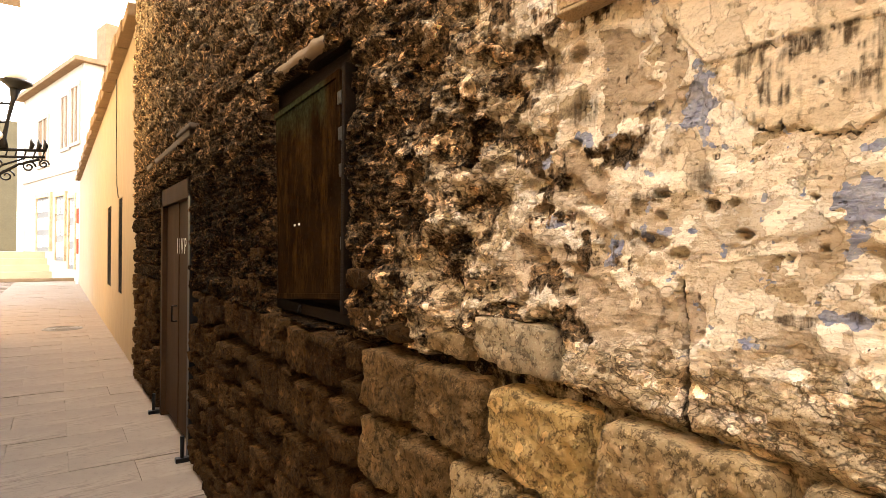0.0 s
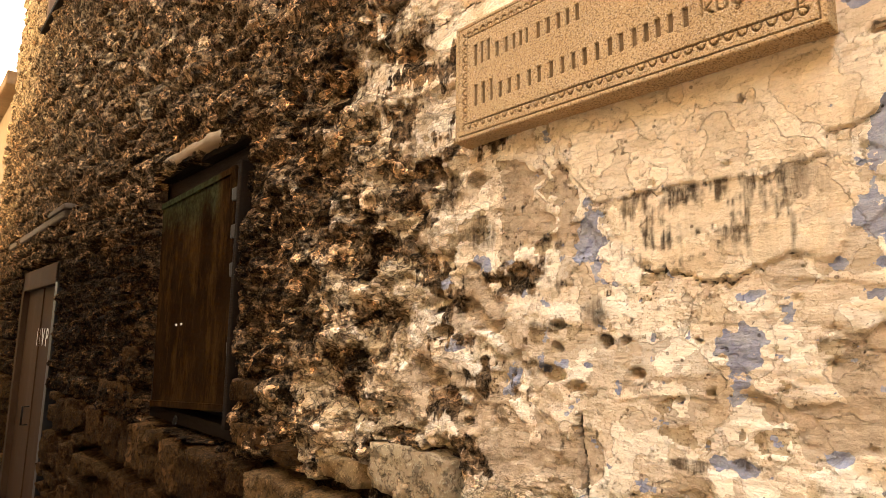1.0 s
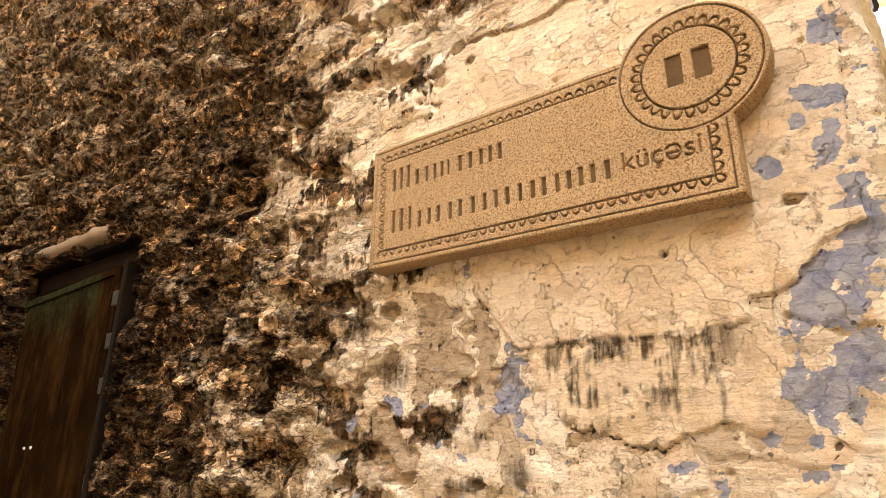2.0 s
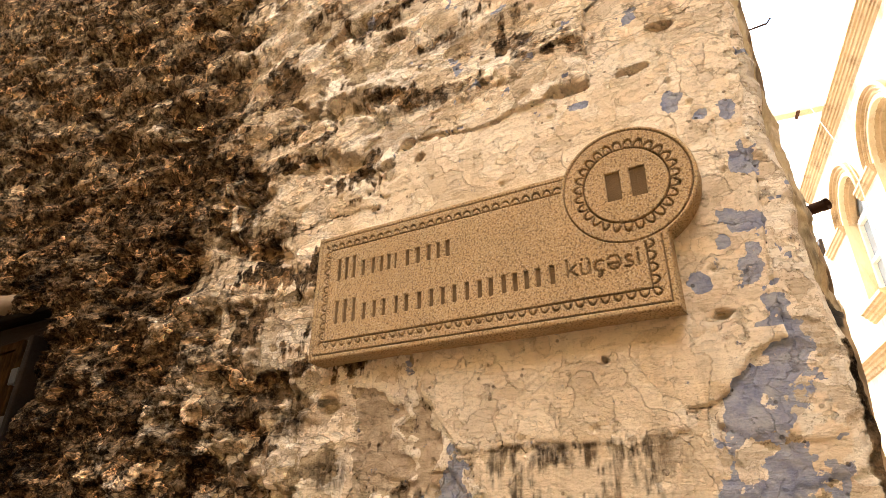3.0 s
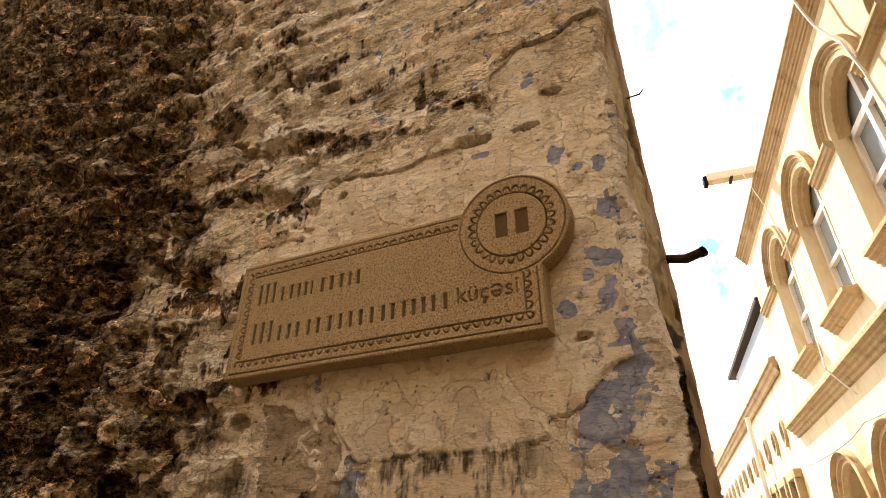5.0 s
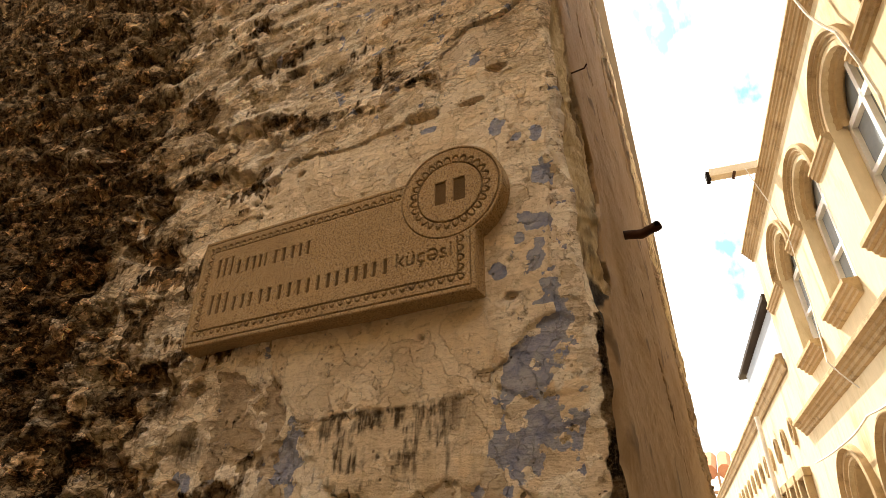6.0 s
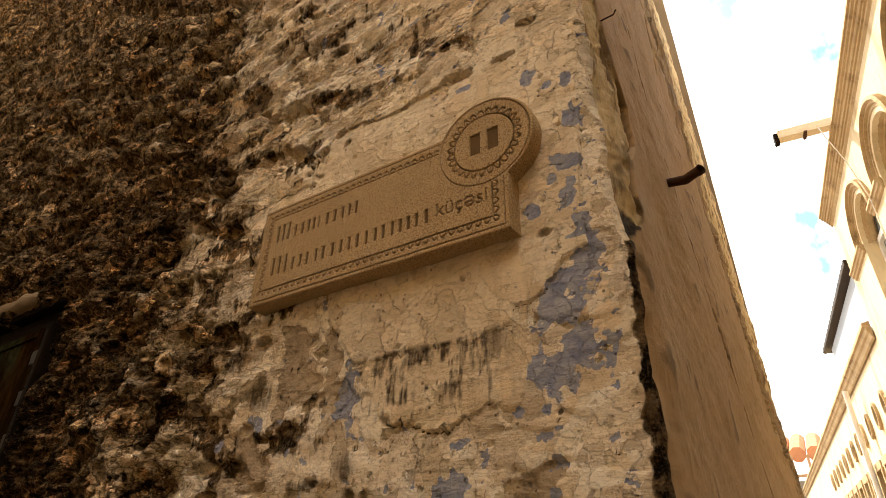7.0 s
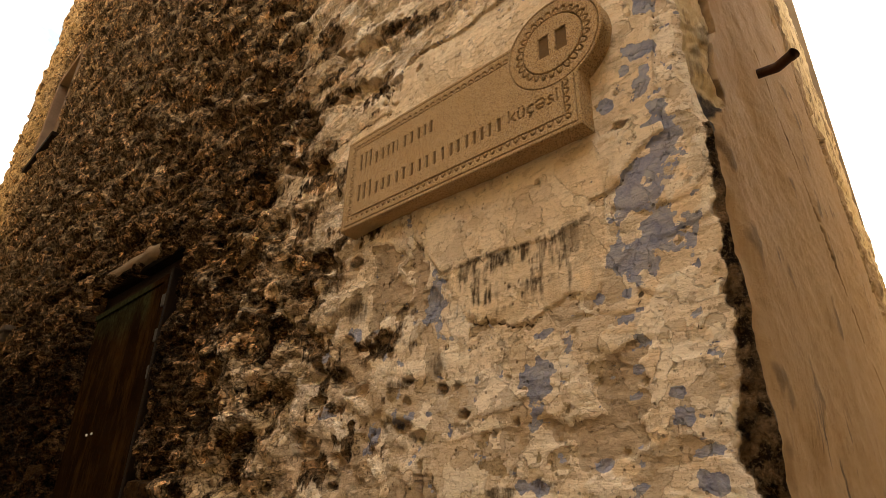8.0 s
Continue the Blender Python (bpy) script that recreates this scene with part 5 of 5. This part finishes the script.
arcade = empty("arched_building", (0, 0, 0), "sunlit honey limestone building with arched windows and deep cornice", "building")
CENTRES = [5.66 - BAY * k for k in range(10)]
for k, c in enumerate(CENTRES):
    s0, s1 = c - BAY / 2, c + BAY / 2
    if k == 0:
        s1 = F_END
    bm = bmesh.new()
    arched_panel(bm, s0, s1, LEDGE, WALL_TOP, c, HALF, SILL + 0.06, SPRING, 0.34)
    part("wall", bm, M_FACADE, arcade)
    bm = bmesh.new()
    arched_panel(bm, s0, s1, -0.1, LEDGE, c, HALF + 0.04, 0.7, LOW_SPRING, 0.34)
    part("wall", bm, M_FACADE, arcade)
    # upper window
    window = part("window", bmesh.new(), M_WHITEFRAME, arcade)
    bm = bmesh.new()
    archivolt(bm, c, SPRING, [(0.515, 0.0), (0.515, 0.05), (0.485, 0.058), (0.476, 0.028), (0.452, 0.032), (0.444, 0.008), (0.416, 0.010), (0.392, -0.03), (0.372, -0.04), (0.357, -0.075), (0.330, -0.08), (0.322, -0.13)])
    part("archivolt", bm, M_TRIM, window)
    bm = bmesh.new()
    for a, b, z0, z1 in ((c - HALF, c - HALF + 0.05, SILL, SPRING), (c + HALF - 0.05, c + HALF, SILL, SPRING), (c - 0.025, c + 0.025, SILL, SPRING + HALF), (c - HALF, c + HALF, SPRING - 0.04, SPRING + 0.02), (c - HALF, c + HALF, 4.22, 4.26), (c - HALF, c + HALF, SILL + 0.05, SILL + 0.11)):
        box(bm, (a, -0.18, z0), (b, -0.12, z1), 0.0, FM)
    part("frame", bm, M_WHITEFRAME, window, "white painted timber frame")
    bm = bmesh.new()
    vs = [bm.verts.new(FM @ Vector((s, -0.16, z))) for s, z in arch_outline(c, HALF, SILL, SPRING)]
    bm.faces.new(vs)
    part("pane", bm, M_GLASSDARK, window)
    # sill block on its corbel
    bm = bmesh.new()
    prof = [(0.0, 0.0), (0.030, 0.010), (0.034, 0.030), (0.054, 0.036), (0.058, 0.060), (0.084, 0.068), (0.088, 0.090), (0.110, 0.096), (0.110, 0.130), (0.0, 0.135)]
    extrude_profile(bm, prof, FM @ Vector((c - 0.38, 0, SILL - 0.07)), FM @ Vector((c + 0.38, 0, SILL - 0.07)), FN)
    part("sill", bm, M_TRIM, window)
    # lower opening
    lower = part("arched_opening", bmesh.new(), M_TRIM, arcade)
    bm = bmesh.new()
    archivolt(bm, c, LOW_SPRING, [(0.53, 0.0), (0.53, 0.06), (0.50, 0.07), (0.485, 0.025), (0.44, 0.03), (0.415, -0.04), (0.39, -0.05), (0.375, -0.2)])
    part("archivolt", bm, M_TRIM, lower)
    bm = bmesh.new()
    vs = [bm.verts.new(FM @ Vector((s, -0.30, z))) for s, z in arch_outline(c, HALF + 0.04, 0.7, LOW_SPRING)]
    bm.faces.new(vs)
    part("pane", bm, M_DARKVOID, lower)
    # impost between two windows
    bm = bmesh.new()
    prof = [(0.0, 0.0), (0.020, 0.008), (0.026, 0.030), (0.040, 0.038), (0.044, 0.066), (0.058, 0.072), (0.058, 0.095), (0.0, 0.10)]
    extrude_profile(bm, prof, FM @ Vector((s1 - 0.27 if k else c + BAY / 2 - 0.27, 0, SPRING - 0.08)), FM @ Vector((s1 + 0.27 if k else c + BAY / 2 + 0.5, 0, SPRING - 0.08)), FN)
    part("impost", bm, M_TRIM, arcade)
S_START = CENTRES[-1] - BAY / 2
bm = bmesh.new()
prof = [(0.0, -0.02), (0.018, 0.0), (0.020, 0.022), (0.034, 0.026), (0.036, 0.046), (0.050, 0.050), (0.058, 0.078), (0.072, 0.082), (0.074, 0.100), (0.092, 0.108), (0.096, 0.130), (0.112, 0.134), (0.112, 0.160), (0.0, 0.175)]
extrude_profile(bm, prof, FM @ Vector((S_START, 0, CORNICE)), FM @ Vector((F_END + 0.05, 0, CORNICE)), FN)
part("cornice", bm, M_TRIM, arcade)
bm = bmesh.new()
prof = [(0.0, -0.07), (0.025, -0.06), (0.030, -0.030), (0.052, -0.022), (0.056, 0.004), (0.080, 0.012), (0.084, 0.034), (0.120, 0.044), (0.120, 0.080), (0.0, 0.10)]
extrude_profile(bm, prof, FM @ Vector((S_START, 0, LEDGE)), FM @ Vector((F_END + 0.05, 0, LEDGE)), FN)
part("string_course", bm, M_TRIM, arcade)
facade_box("building_body", (S_START, -6.0, -0.1), (F_END - 0.002, -0.345, WALL_TOP), M_FACADE, arcade, 0.0)
facade_box("roof", (S_START, -6.0, WALL_TOP), (F_END + 0.02, -0.02, WALL_TOP + 0.10), M_COPING, arcade, 0.02)

SP = 5.20
spout = empty("timber_spout", FM @ Vector((SP, 0.1, 5.66)), "pale timber roof spout jutting from the cornice", "spout")
bm = bmesh.new()
for o0, o1, z0, z1 in ((-0.055, -0.040, 0.0, 0.08), (0.040, 0.055, 0.0, 0.08), (-0.055, 0.055, -0.02, 0.0)):
    box(bm, (SP + o0, 0.02, 5.71 + z0), (SP + o1, 0.56, 5.71 + z1), 0.004, FM)
rel(part("channel", bm, M_PALESPOUT, spout), spout)
bm = bmesh.new()
box(bm, (SP - 0.045, 0.555, 5.65), (SP + 0.045, 0.60, 5.77), 0.010, FM)
rel(part("nozzle", bm, M_WOOD, spout), spout)
bm = bmesh.new()
box(bm, (SP - 0.07, 0.30, 5.672), (SP + 0.07, 0.33, 5.692), 0.004, FM)
rel(part("clamp", bm, M_RUST, spout), spout)

# cables on the facade
for pts, r in (([(2.64, 0.12, 5.83), (2.8, 0.12, 5.63), (2.74, 0.1, 5.24), (2.57, 0.08, 4.86), (2.52, 0.07, 4.53), (2.49, 0.07, 4.21), (2.56, 0.07, 3.97)], 0.010), ([(5.14, 0.20, 5.70), (5.10, 0.10, 5.2), (5.02, 0.06, 4.72), (4.98, 0.08, 4.0), (4.60, 0.22, 3.30), (4.45, 0.08, 3.0)], 0.006), ([(2.0, 0.1, 2.75), (3.6, 0.1, 2.80), (4.6, 0.08, 2.86), (5.3, 0.10, 2.80), (6.8, 0.1, 2.86)], 0.009)):
    cable = empty("cable", FM @ Vector(pts[0]), "loose pale cable slung along the limestone facade", "cable", "cables on the facade")
    fine = []
    for a, b in zip(pts, pts[1:]):
        for t in np.linspace(0, 1, 6, endpoint=False):
            p = Vector(a).lerp(Vector(b), t)
            p.z -= 0.015 * math.sin(math.pi * t)
            fine.append(FM @ p)
    bm = bmesh.new()
    tube(bm, fine, r, 6)
    rel(part("wire", bm, M_CABLE, cable), cable)

# lower building beyond it
second_house = empty("further_building", (0, 0, 0), "sunlit limestone house with small oval windows and a dark lean-to roof", "building")
facade_box("wall", (F_END + 0.02, -6.0, -0.1), (24.0, -0.02, 4.10), M_FACADE, second_house, 0.0)
bm = bmesh.new()
prof = [(0.0, -0.06), (0.02, -0.04), (0.03, 0.01), (0.05, 0.03), (0.055, 0.08), (0.08, 0.09), (0.08, 0.13), (0.0, 0.15)]
extrude_profile(bm, prof, FM @ Vector((F_END + 0.06, 0, 4.05)), FM @ Vector((24.0, 0, 4.05)), FN)
part("cornice", bm, M_TRIM, second_house)
for k in range(12):
    s = 7.72 + 0.66 * k
    oval = part("window", bmesh.new(), M_TRIM, second_house)
    bm = bmesh.new()
    ring = []
    for rr, o in ((0.135, -0.02), (0.135, 0.016), (0.108, 0.016), (0.098, -0.01)):
        ring.append([bm.verts.new(FM @ Vector((s + rr * 0.8 * math.cos(a), o, 3.41 + rr * 1.25 * math.sin(a)))) for a in np.linspace(0, 2 * math.pi, 18, endpoint=False)])
    for p, q in zip(ring, ring[1:]):
        for j in range(18):
            bm.faces.new((p[j], p[(j + 1) % 18], q[(j + 1) % 18], q[j]))
    part("surround", bm, M_TRIM, oval)
    bm = bmesh.new()
    bm.faces.new([bm.verts.new(FM @ Vector((s + 0.082 * math.cos(a), -0.012, 3.41 + 0.128 * math.sin(a)))) for a in np.linspace(0, 2 * math.pi, 18, endpoint=False)])
    part("pane", bm, M_DARKVOID, oval)
    tall = part("window", bmesh.new(), M_TRIM, second_house)
    bm = bmesh.new()
    for a, b, z0, z1 in ((s - 0.24, s - 0.17, 1.5, 2.85), (s + 0.17, s + 0.24, 1.5, 2.85), (s - 0.27, s + 0.27, 2.85, 2.95), (s - 0.27, s + 0.27, 1.4, 1.5)):
        box(bm, (a, -0.05, z0), (b, 0.07, z1), 0.01, FM)
    part("surround", bm, M_TRIM, tall)
    bm = bmesh.new()
    bm.faces.new([bm.verts.new(FM @ Vector(p)) for p in ((s - 0.17, -0.012, 1.5), (s + 0.17, -0.012, 1.5), (s + 0.17, -0.012, 2.85), (s - 0.17, -0.012, 2.85))])
    part("pane", bm, M_GLASSDARK, tall)
# lean-to sheets over its roof
facade_box("roof_sheet", (7.0, -0.14, 4.93), (10.6, 0.03, 5.00), M_DARKSHEET, second_house, 0.01, "dark corrugated roof sheet")
facade_box("screen_sheet", (7.05, -0.20, 4.20), (10.3, -0.06, 4.90), M_PALESHEET, second_house, 0.005, "pale sheet screen")
downpipe = empty("rain_pipe", FM @ Vector((9.2, 0.12, 0)), "pale rain pipe on the corner of the limestone house", "pipe")
bm = bmesh.new()
tube(bm, [FM @ Vector((9.2, 0.12, 0.0)), FM @ Vector((9.2, 0.12, 3.95))], 0.035, 10)
rel(part("tube", bm, M_CABLE, downpipe), downpipe)

# house that closes the side street
end_house = empty("end_house", (0, 0, 0), "pale house with an orange tiled roof and wooden balcony", "house")
one_box("wall", (27.0, -3.0, -0.1), (33.0, 6.0, 4.9), M_WHITEWALL, end_house, 0.02)
for k in range(16):
    y = -3.3 + 0.6 * k
    bm = bmesh.new()
    tube(bm, [(26.2, y, 5.75), (29.8, y, 6.9)], 0.30, 8)
    part("roof_tile", bm, M_ROOFTILE, end_house)
one_box("balcony_floor", (25.9, -1.2, 3.9), (27.0, 3.5, 4.05), M_WOOD, end_house)
for k in range(9):
    one_box("baluster", (25.95, -1.15 + 0.56 * k, 4.05), (26.05, -1.05 + 0.56 * k, 5.7), M_BALCONY, end_house)
one_box("balcony_rail", (25.9, -1.2, 4.9), (26.05, 3.5, 5.0), M_BALCONY, end_house)


# ---- ground ----
bm = bmesh.new()
bmesh.ops.create_grid(bm, x_segments=40, y_segments=40, size=300, matrix=Matrix.Translation((0, 0, -0.03)))
ground = tagged(part("ground", bm, M_PAVING), "pale worn stone paving of the narrow alley", "ground", kind="structure")
bm = bmesh.new()
box(bm, (-0.4235, -0.2385, -0.03), (0.4235, 0.2385, 0.0), 0.0015)
first = part("slab", bm, M_PAVING)
slab_mesh = first.data
bpy.data.objects.remove(first)
rng = random.Random(9)
row_n = 0
for j in range(70):
    y = 2.4 + 0.48 * j
    for i in range(-1 if j % 2 else 0, 4):
        x = -0.36 - 0.85 * i - (0.42 if j % 2 else 0.0)
        if x - 0.42 < -3.2 or y > 36:
            continue
        ob = new("slab", slab_mesh)
        ob.location = (x, y, rng.uniform(-0.004, 0.003))
        ob.rotation_euler = (rng.uniform(-0.004, 0.004), rng.uniform(-0.004, 0.004), 0)
        ob.parent = ground
cover = empty("manhole_cover", (-0.75, 14.0, 0.0), "round dark iron manhole cover in the paving", "manhole cover")
bm = bmesh.new()
bmesh.ops.create_cone(bm, cap_ends=True, segments=36, radius1=0.36, radius2=0.35, depth=0.02, matrix=Matrix.Translation((-0.75, 14.0, 0.008)))
rel(part("plate", bm, M_MANHOLE, cover), cover)
bm = bmesh.new()
for r in (0.12, 0.22, 0.31):
    tube(bm, [(-0.75 + r * math.cos(a), 14.0 + r * math.sin(a), 0.02) for a in np.linspace(0, 2 * math.pi, 30)], 0.008, 6, False)
rel(part("raised_ring", bm, M_MANHOLE, cover), cover)


# ---- the alley beyond: yellow wall, pale house, lamp bracket ----
garden = empty("wall_yellow", (0, 0, 0), "long yellow rendered wall with stone coping and barred slit windows", "wall", kind="structure")
SLITS = ((10.75, 11.45), (13.0, 14.0))
cuts = [END + 0.02, SLITS[0][0], SLITS[0][1], SLITS[1][0], SLITS[1][1], 31.0]
for a, b in zip(cuts, cuts[1:]):
    is_slit = (a, b) in SLITS
    if is_slit:
        one_box("wall_face", (0.03, a, -0.05), (0.55, b, 0.90), M_YELLOWWALL, garden, 0.0)
        one_box("wall_face", (0.03, a, 2.52), (0.55, b, 4.75), M_YELLOWWALL, garden, 0.0)
        slit = tagged(one_box("window_dark", (0.055, a, 0.90), (0.12, b, 2.52), M_DARKVOID, garden, 0.0), "dark slit window")
        for k in range(4):
            bm = bmesh.new()
            y = a + (k + 0.5) * (b - a) / 4
            tube(bm, [(0.042, y, 0.90), (0.042, y, 2.52)], 0.008, 8)
            part("bar", bm, M_IRON, garden)
    else:
        one_box("wall_face", (0.03, a, -0.05), (0.55, b, 4.75), M_YELLOWWALL, garden, 0.0)
for k in range(30):
    a = END + 0.03 + 0.75 * k
    one_box("coping_stone", (-0.12 - 0.02 * (k % 3), a, 4.75 + 0.01 * (k % 2)), (0.65, a + 0.735, 4.93 + 0.02 * (k % 4)), M_COPING, garden, 0.02)
wire = empty("wall_wire", (0.02, 11.9, 2.5), "thin dark wire running down the yellow wall", "wire")
bm = bmesh.new()
tube(bm, [(0.02, 11.9, 4.75), (0.018, 11.85, 3.6), (0.02, 11.7, 2.8), (0.02, 11.4, 2.55)], 0.008, 6)
rel(part("strand", bm, M_IRON, wire), wire)

ux = Vector((-2.5, 10.0, 0)).normalized()
HM = Matrix(((ux.x, -ux.y, 0, 0.2), (ux.y, ux.x, 0, 33.0), (0, 0, 1, 0), (0, 0, 0, 1)))   # along the pale house's front, its outside on the +y side
white = empty("pale_house", (0, 0, 0), "sunlit whitewashed two-storey house with tall windows and a panelled door", "house")
one_box("wall", (0.0, -6.0, -0.1), (11.5, 0.0, 10.8), M_WHITEWALL, white, 0.0, "", HM)
one_box("eave_board", (-0.3, -6.2, 10.8), (11.7, 0.45, 11.05), M_COPING, white, 0.03, "", HM)
one_box("floor_band", (0.0, 0.0, 5.6), (11.5, 0.08, 5.8), M_WHITEWALL, white, 0.01, "", HM)
for s, w, z0, z1 in ((0.6, 1.1, 7.0, 9.8), (2.2, 1.2, 6.9, 9.6), (6.0, 1.8, 6.4, 9.0)):
    win = part("window", bmesh.new(), M_TRIM, white)
    one_box("pane", (s, 0.004, z0), (s + w, 0.02, z1), M_WARMPANE, win, 0.0, "", HM)
    for a, b, c, d in ((s - 0.15, s, z0, z1), (s + w, s + w + 0.15, z0, z1), (s - 0.2, s + w + 0.2, z1, z1 + 0.2), (s - 0.25, s + w + 0.25, z0 - 0.16, z0), (s + w / 2 - 0.04, s + w / 2 + 0.04, z0, z1)):
        one_box("frame", (a, 0.0, c), (b, 0.10, d), M_WHITEWALL, win, 0.01, "", HM)
for s, w, z0, z1 in ((5.3, 2.6, 1.5, 4.5), (2.6, 1.5, 1.0, 4.4), (0.9, 0.9, 0.6, 4.2)):
    dr = part("door", bmesh.new(), M_WHITEFRAME, white)
    one_box("leaf", (s, 0.004, z0), (s + w, 0.05, z1), M_GREYDOOR, dr, 0.0, "", HM)
    for a, b, c, d in ((s - 0.2, s, z0, z1), (s + w, s + w + 0.2, z0, z1), (s - 0.2, s + w + 0.2, z1, z1 + 0.25)):
        one_box("frame", (a, 0.0, c), (b, 0.14, d), M_TRIM, dr, 0.01, "", HM)
    for i in range(2):
        for j in range(3):
            one_box("panel", (s + 0.15 + i * w / 2, 0.05, z0 + 0.2 + j * (z1 - z0) / 3), (s + w / 2 - 0.15 + i * w / 2, 0.09, z0 + (j + 0.85) * (z1 - z0) / 3), M_WHITEFRAME, dr, 0.01, "", HM)
one_box("chimney_block", (-0.2, -2.2, 10.0), (1.2, -0.9, 13.0), M_COPING, white, 0.02, "", HM)
stair = empty("stone_steps", (-3.0, 37.0, 0.0), "broad sunlit stone steps before the pale house", "steps")
for k in range(4):
    rel(one_box("tread", (-5.2, 38.0 + 0.45 * k, 0.0), (-0.9 + 0.0 * k, 44.0, 0.36 * (k + 1)), M_STEP, stair, 0.02), stair)
kerb = tagged(one_box("kerb", (-4.0, 34.2, 0.0), (0.0, 34.6, 0.16), M_COPING, None, 0.02), "dark stone kerb across the alley", "kerb", kind="structure")
green = tagged(one_box("wall_green", (-7.5, 44.0, 0.0), (-2.9, 44.5, 9.5), M_GREENWALL, None, 0.0), "faded green rendered wall at the alley's end", "wall", kind="structure")

left_house = empty("cream_house", (0, 0, 0), "cream rendered house with a deep roof soffit over the alley", "house")
# near stretches are unseen, added to hold back sky and bounce warm light
one_box("wall", (-8.0, 3.5, -0.05), (-1.95, 12.6, 10.5), M_CREAMWALL, left_house, 0.0)
one_box("wall", (-8.0, 12.6, -0.05), (-3.05, 21.0, 10.5), M_CREAMWALL, left_house, 0.0)
one_box("wall", (-8.0, 1.5, -0.05), (-2.75, 3.5, 10.5), M_CREAMWALL, left_house, 0.0)
one_box("soffit", (-8.0, 3.5, 10.5), (-2.0, 26.0, 10.7), M_YELLOWWALL, left_house, 0.02)
balcony = part("balcony", bmesh.new(), M_TRIM, left_house)
one_box("floor", (-3.05, 18.0, 6.2), (-2.62, 21.0, 6.4), M_TRIM, balcony, 0.02)
for k in range(10):
    bm = bmesh.new()
    tube(bm, [(-2.66, 18.1 + 0.31 * k, 6.4), (-2.60, 18.1 + 0.31 * k, 6.9), (-2.66, 18.1 + 0.31 * k, 7.5)], 0.03, 6)
    part("baluster", bm, M_IRON, balcony)

lamp = empty("wall_lamp", (-1.95, 12.0, 2.8), "black wrought-iron wall lamp with opal globes on a scrolled bracket", "lamp")
LX, LY = -1.24, 12.0


def lamp_part(name, pts, r, sides=8, label="", material=M_IRON):
    bm = bmesh.new()
    tube(bm, pts, r, sides)
    return rel(part(name, bm, material, lamp, label, True), lamp)


lamp_part("bracket_beam", [(-1.66, LY, 3.84), (-0.80, LY, 3.90)], 0.028)
lamp_part("bracket_beam", [(-1.66, LY, 3.72), (-0.82, LY, 3.78)], 0.022)
for k in range(7):
    lamp_part("rung", [(-1.62 + 0.125 * k, LY, 3.73), (-1.58 + 0.125 * k, LY, 3.88)], 0.012, 6)
lamp_part("brace", [(-1.66, LY, 2.85), (-1.75, LY, 3.05), (-1.5, LY, 3.4), (-1.2, LY, 3.62), (-0.9, LY, 3.74)], 0.024)
lamp_part("brace", [(-1.66, LY, 3.15), (-1.7, LY, 3.3), (-1.4, LY, 3.6), (-1.1, LY, 3.74)], 0.018)
for cx, cz, r0 in ((-1.62, 3.10, 0.13), (-1.35, 3.42, 0.11), (-1.05, 3.60, 0.10), (-0.84, 3.66, 0.08), (-1.72, 3.45, 0.12), (-1.5, 3.62, 0.09), (-1.78, 2.85, 0.12)):
    lamp_part("scroll", [(cx + r0 * (1 - t / 12) * math.cos(t), LY, cz + r0 * (1 - t / 12) * math.sin(t)) for t in np.linspace(0, 9.5, 26)], 0.014, 6)
for cx in (-0.92, -1.02, -0.83):
    lamp_part("finial", [(cx, LY, 3.90), (cx + 0.02, LY, 3.98), (cx, LY, 4.08)], [0.03, 0.04, 0.008], 8)
lamp_part("standard", [(LX - 0.16, LY, 3.88), (LX - 0.15, LY, 4.05), (LX - 0.10, LY, 4.35), (LX - 0.03, LY, 4.70), (LX, LY, 4.90)], [0.08, 0.04, 0.026, 0.036, 0.085], 10)
lamp_part("cross_arm", [(-1.66, LY, 4.62), (LX - 0.03, LY, 4.64)], 0.02)
lamp_part("cross_arm", [(-1.66, LY, 4.30), (LX - 0.1, LY, 4.32)], 0.02)
lamp_part("gallery", [(LX, LY, 4.90), (LX + 0.01, LY, 5.00), (LX + 0.01, LY, 5.03)], [0.09, 0.23, 0.23], 18)
for cx, cz, rr, nm in ((LX + 0.01, 5.16, 0.19, "globe"), (LX - 0.26, 4.08, 0.11, "glass_cup")):
    bm = bmesh.new()
    bmesh.ops.create_uvsphere(bm, u_segments=20, v_segments=12, radius=rr, matrix=Matrix.Translation((cx, LY, cz)) @ Matrix.Diagonal((1, 1, 0.85, 1)))
    rel(part(nm, bm, M_WHITEGLASS, lamp, "white opal glass", True), lamp)
lamp_part("wall_rail", [(-1.65, LY, 2.8), (-1.65, LY, 4.9)], 0.03)
lamp.location = lamp.location + Vector((-0.22, 0, -0.55))

pole = empty("striped_pole", (0.02, 31.2, 0), "thin pole with red and white stripes beside the yellow wall", "pole")
for k in range(8):
    lamp_z = 0.7 * k
    bm = bmesh.new()
    tube(bm, [(-0.05, 31.2, lamp_z), (-0.05, 31.2, lamp_z + 0.7)], 0.05, 8)
    rel(part("band", bm, M_REDPAINT if 2 <= k <= 4 and k != 3 else M_CABLE, pole), pole)

# unseen plain wall behind the camera, added to close the place and bounce light
one_box("unseen_bounce_wall", (-7.0, -12.0, -0.05), (-6.5, 3.2, 8.0), M_CREAMWALL, tagged(empty("wall_west"), "unseen plain yellow wall added across the crossing to bounce light", "wall", kind="structure"), 0.0)
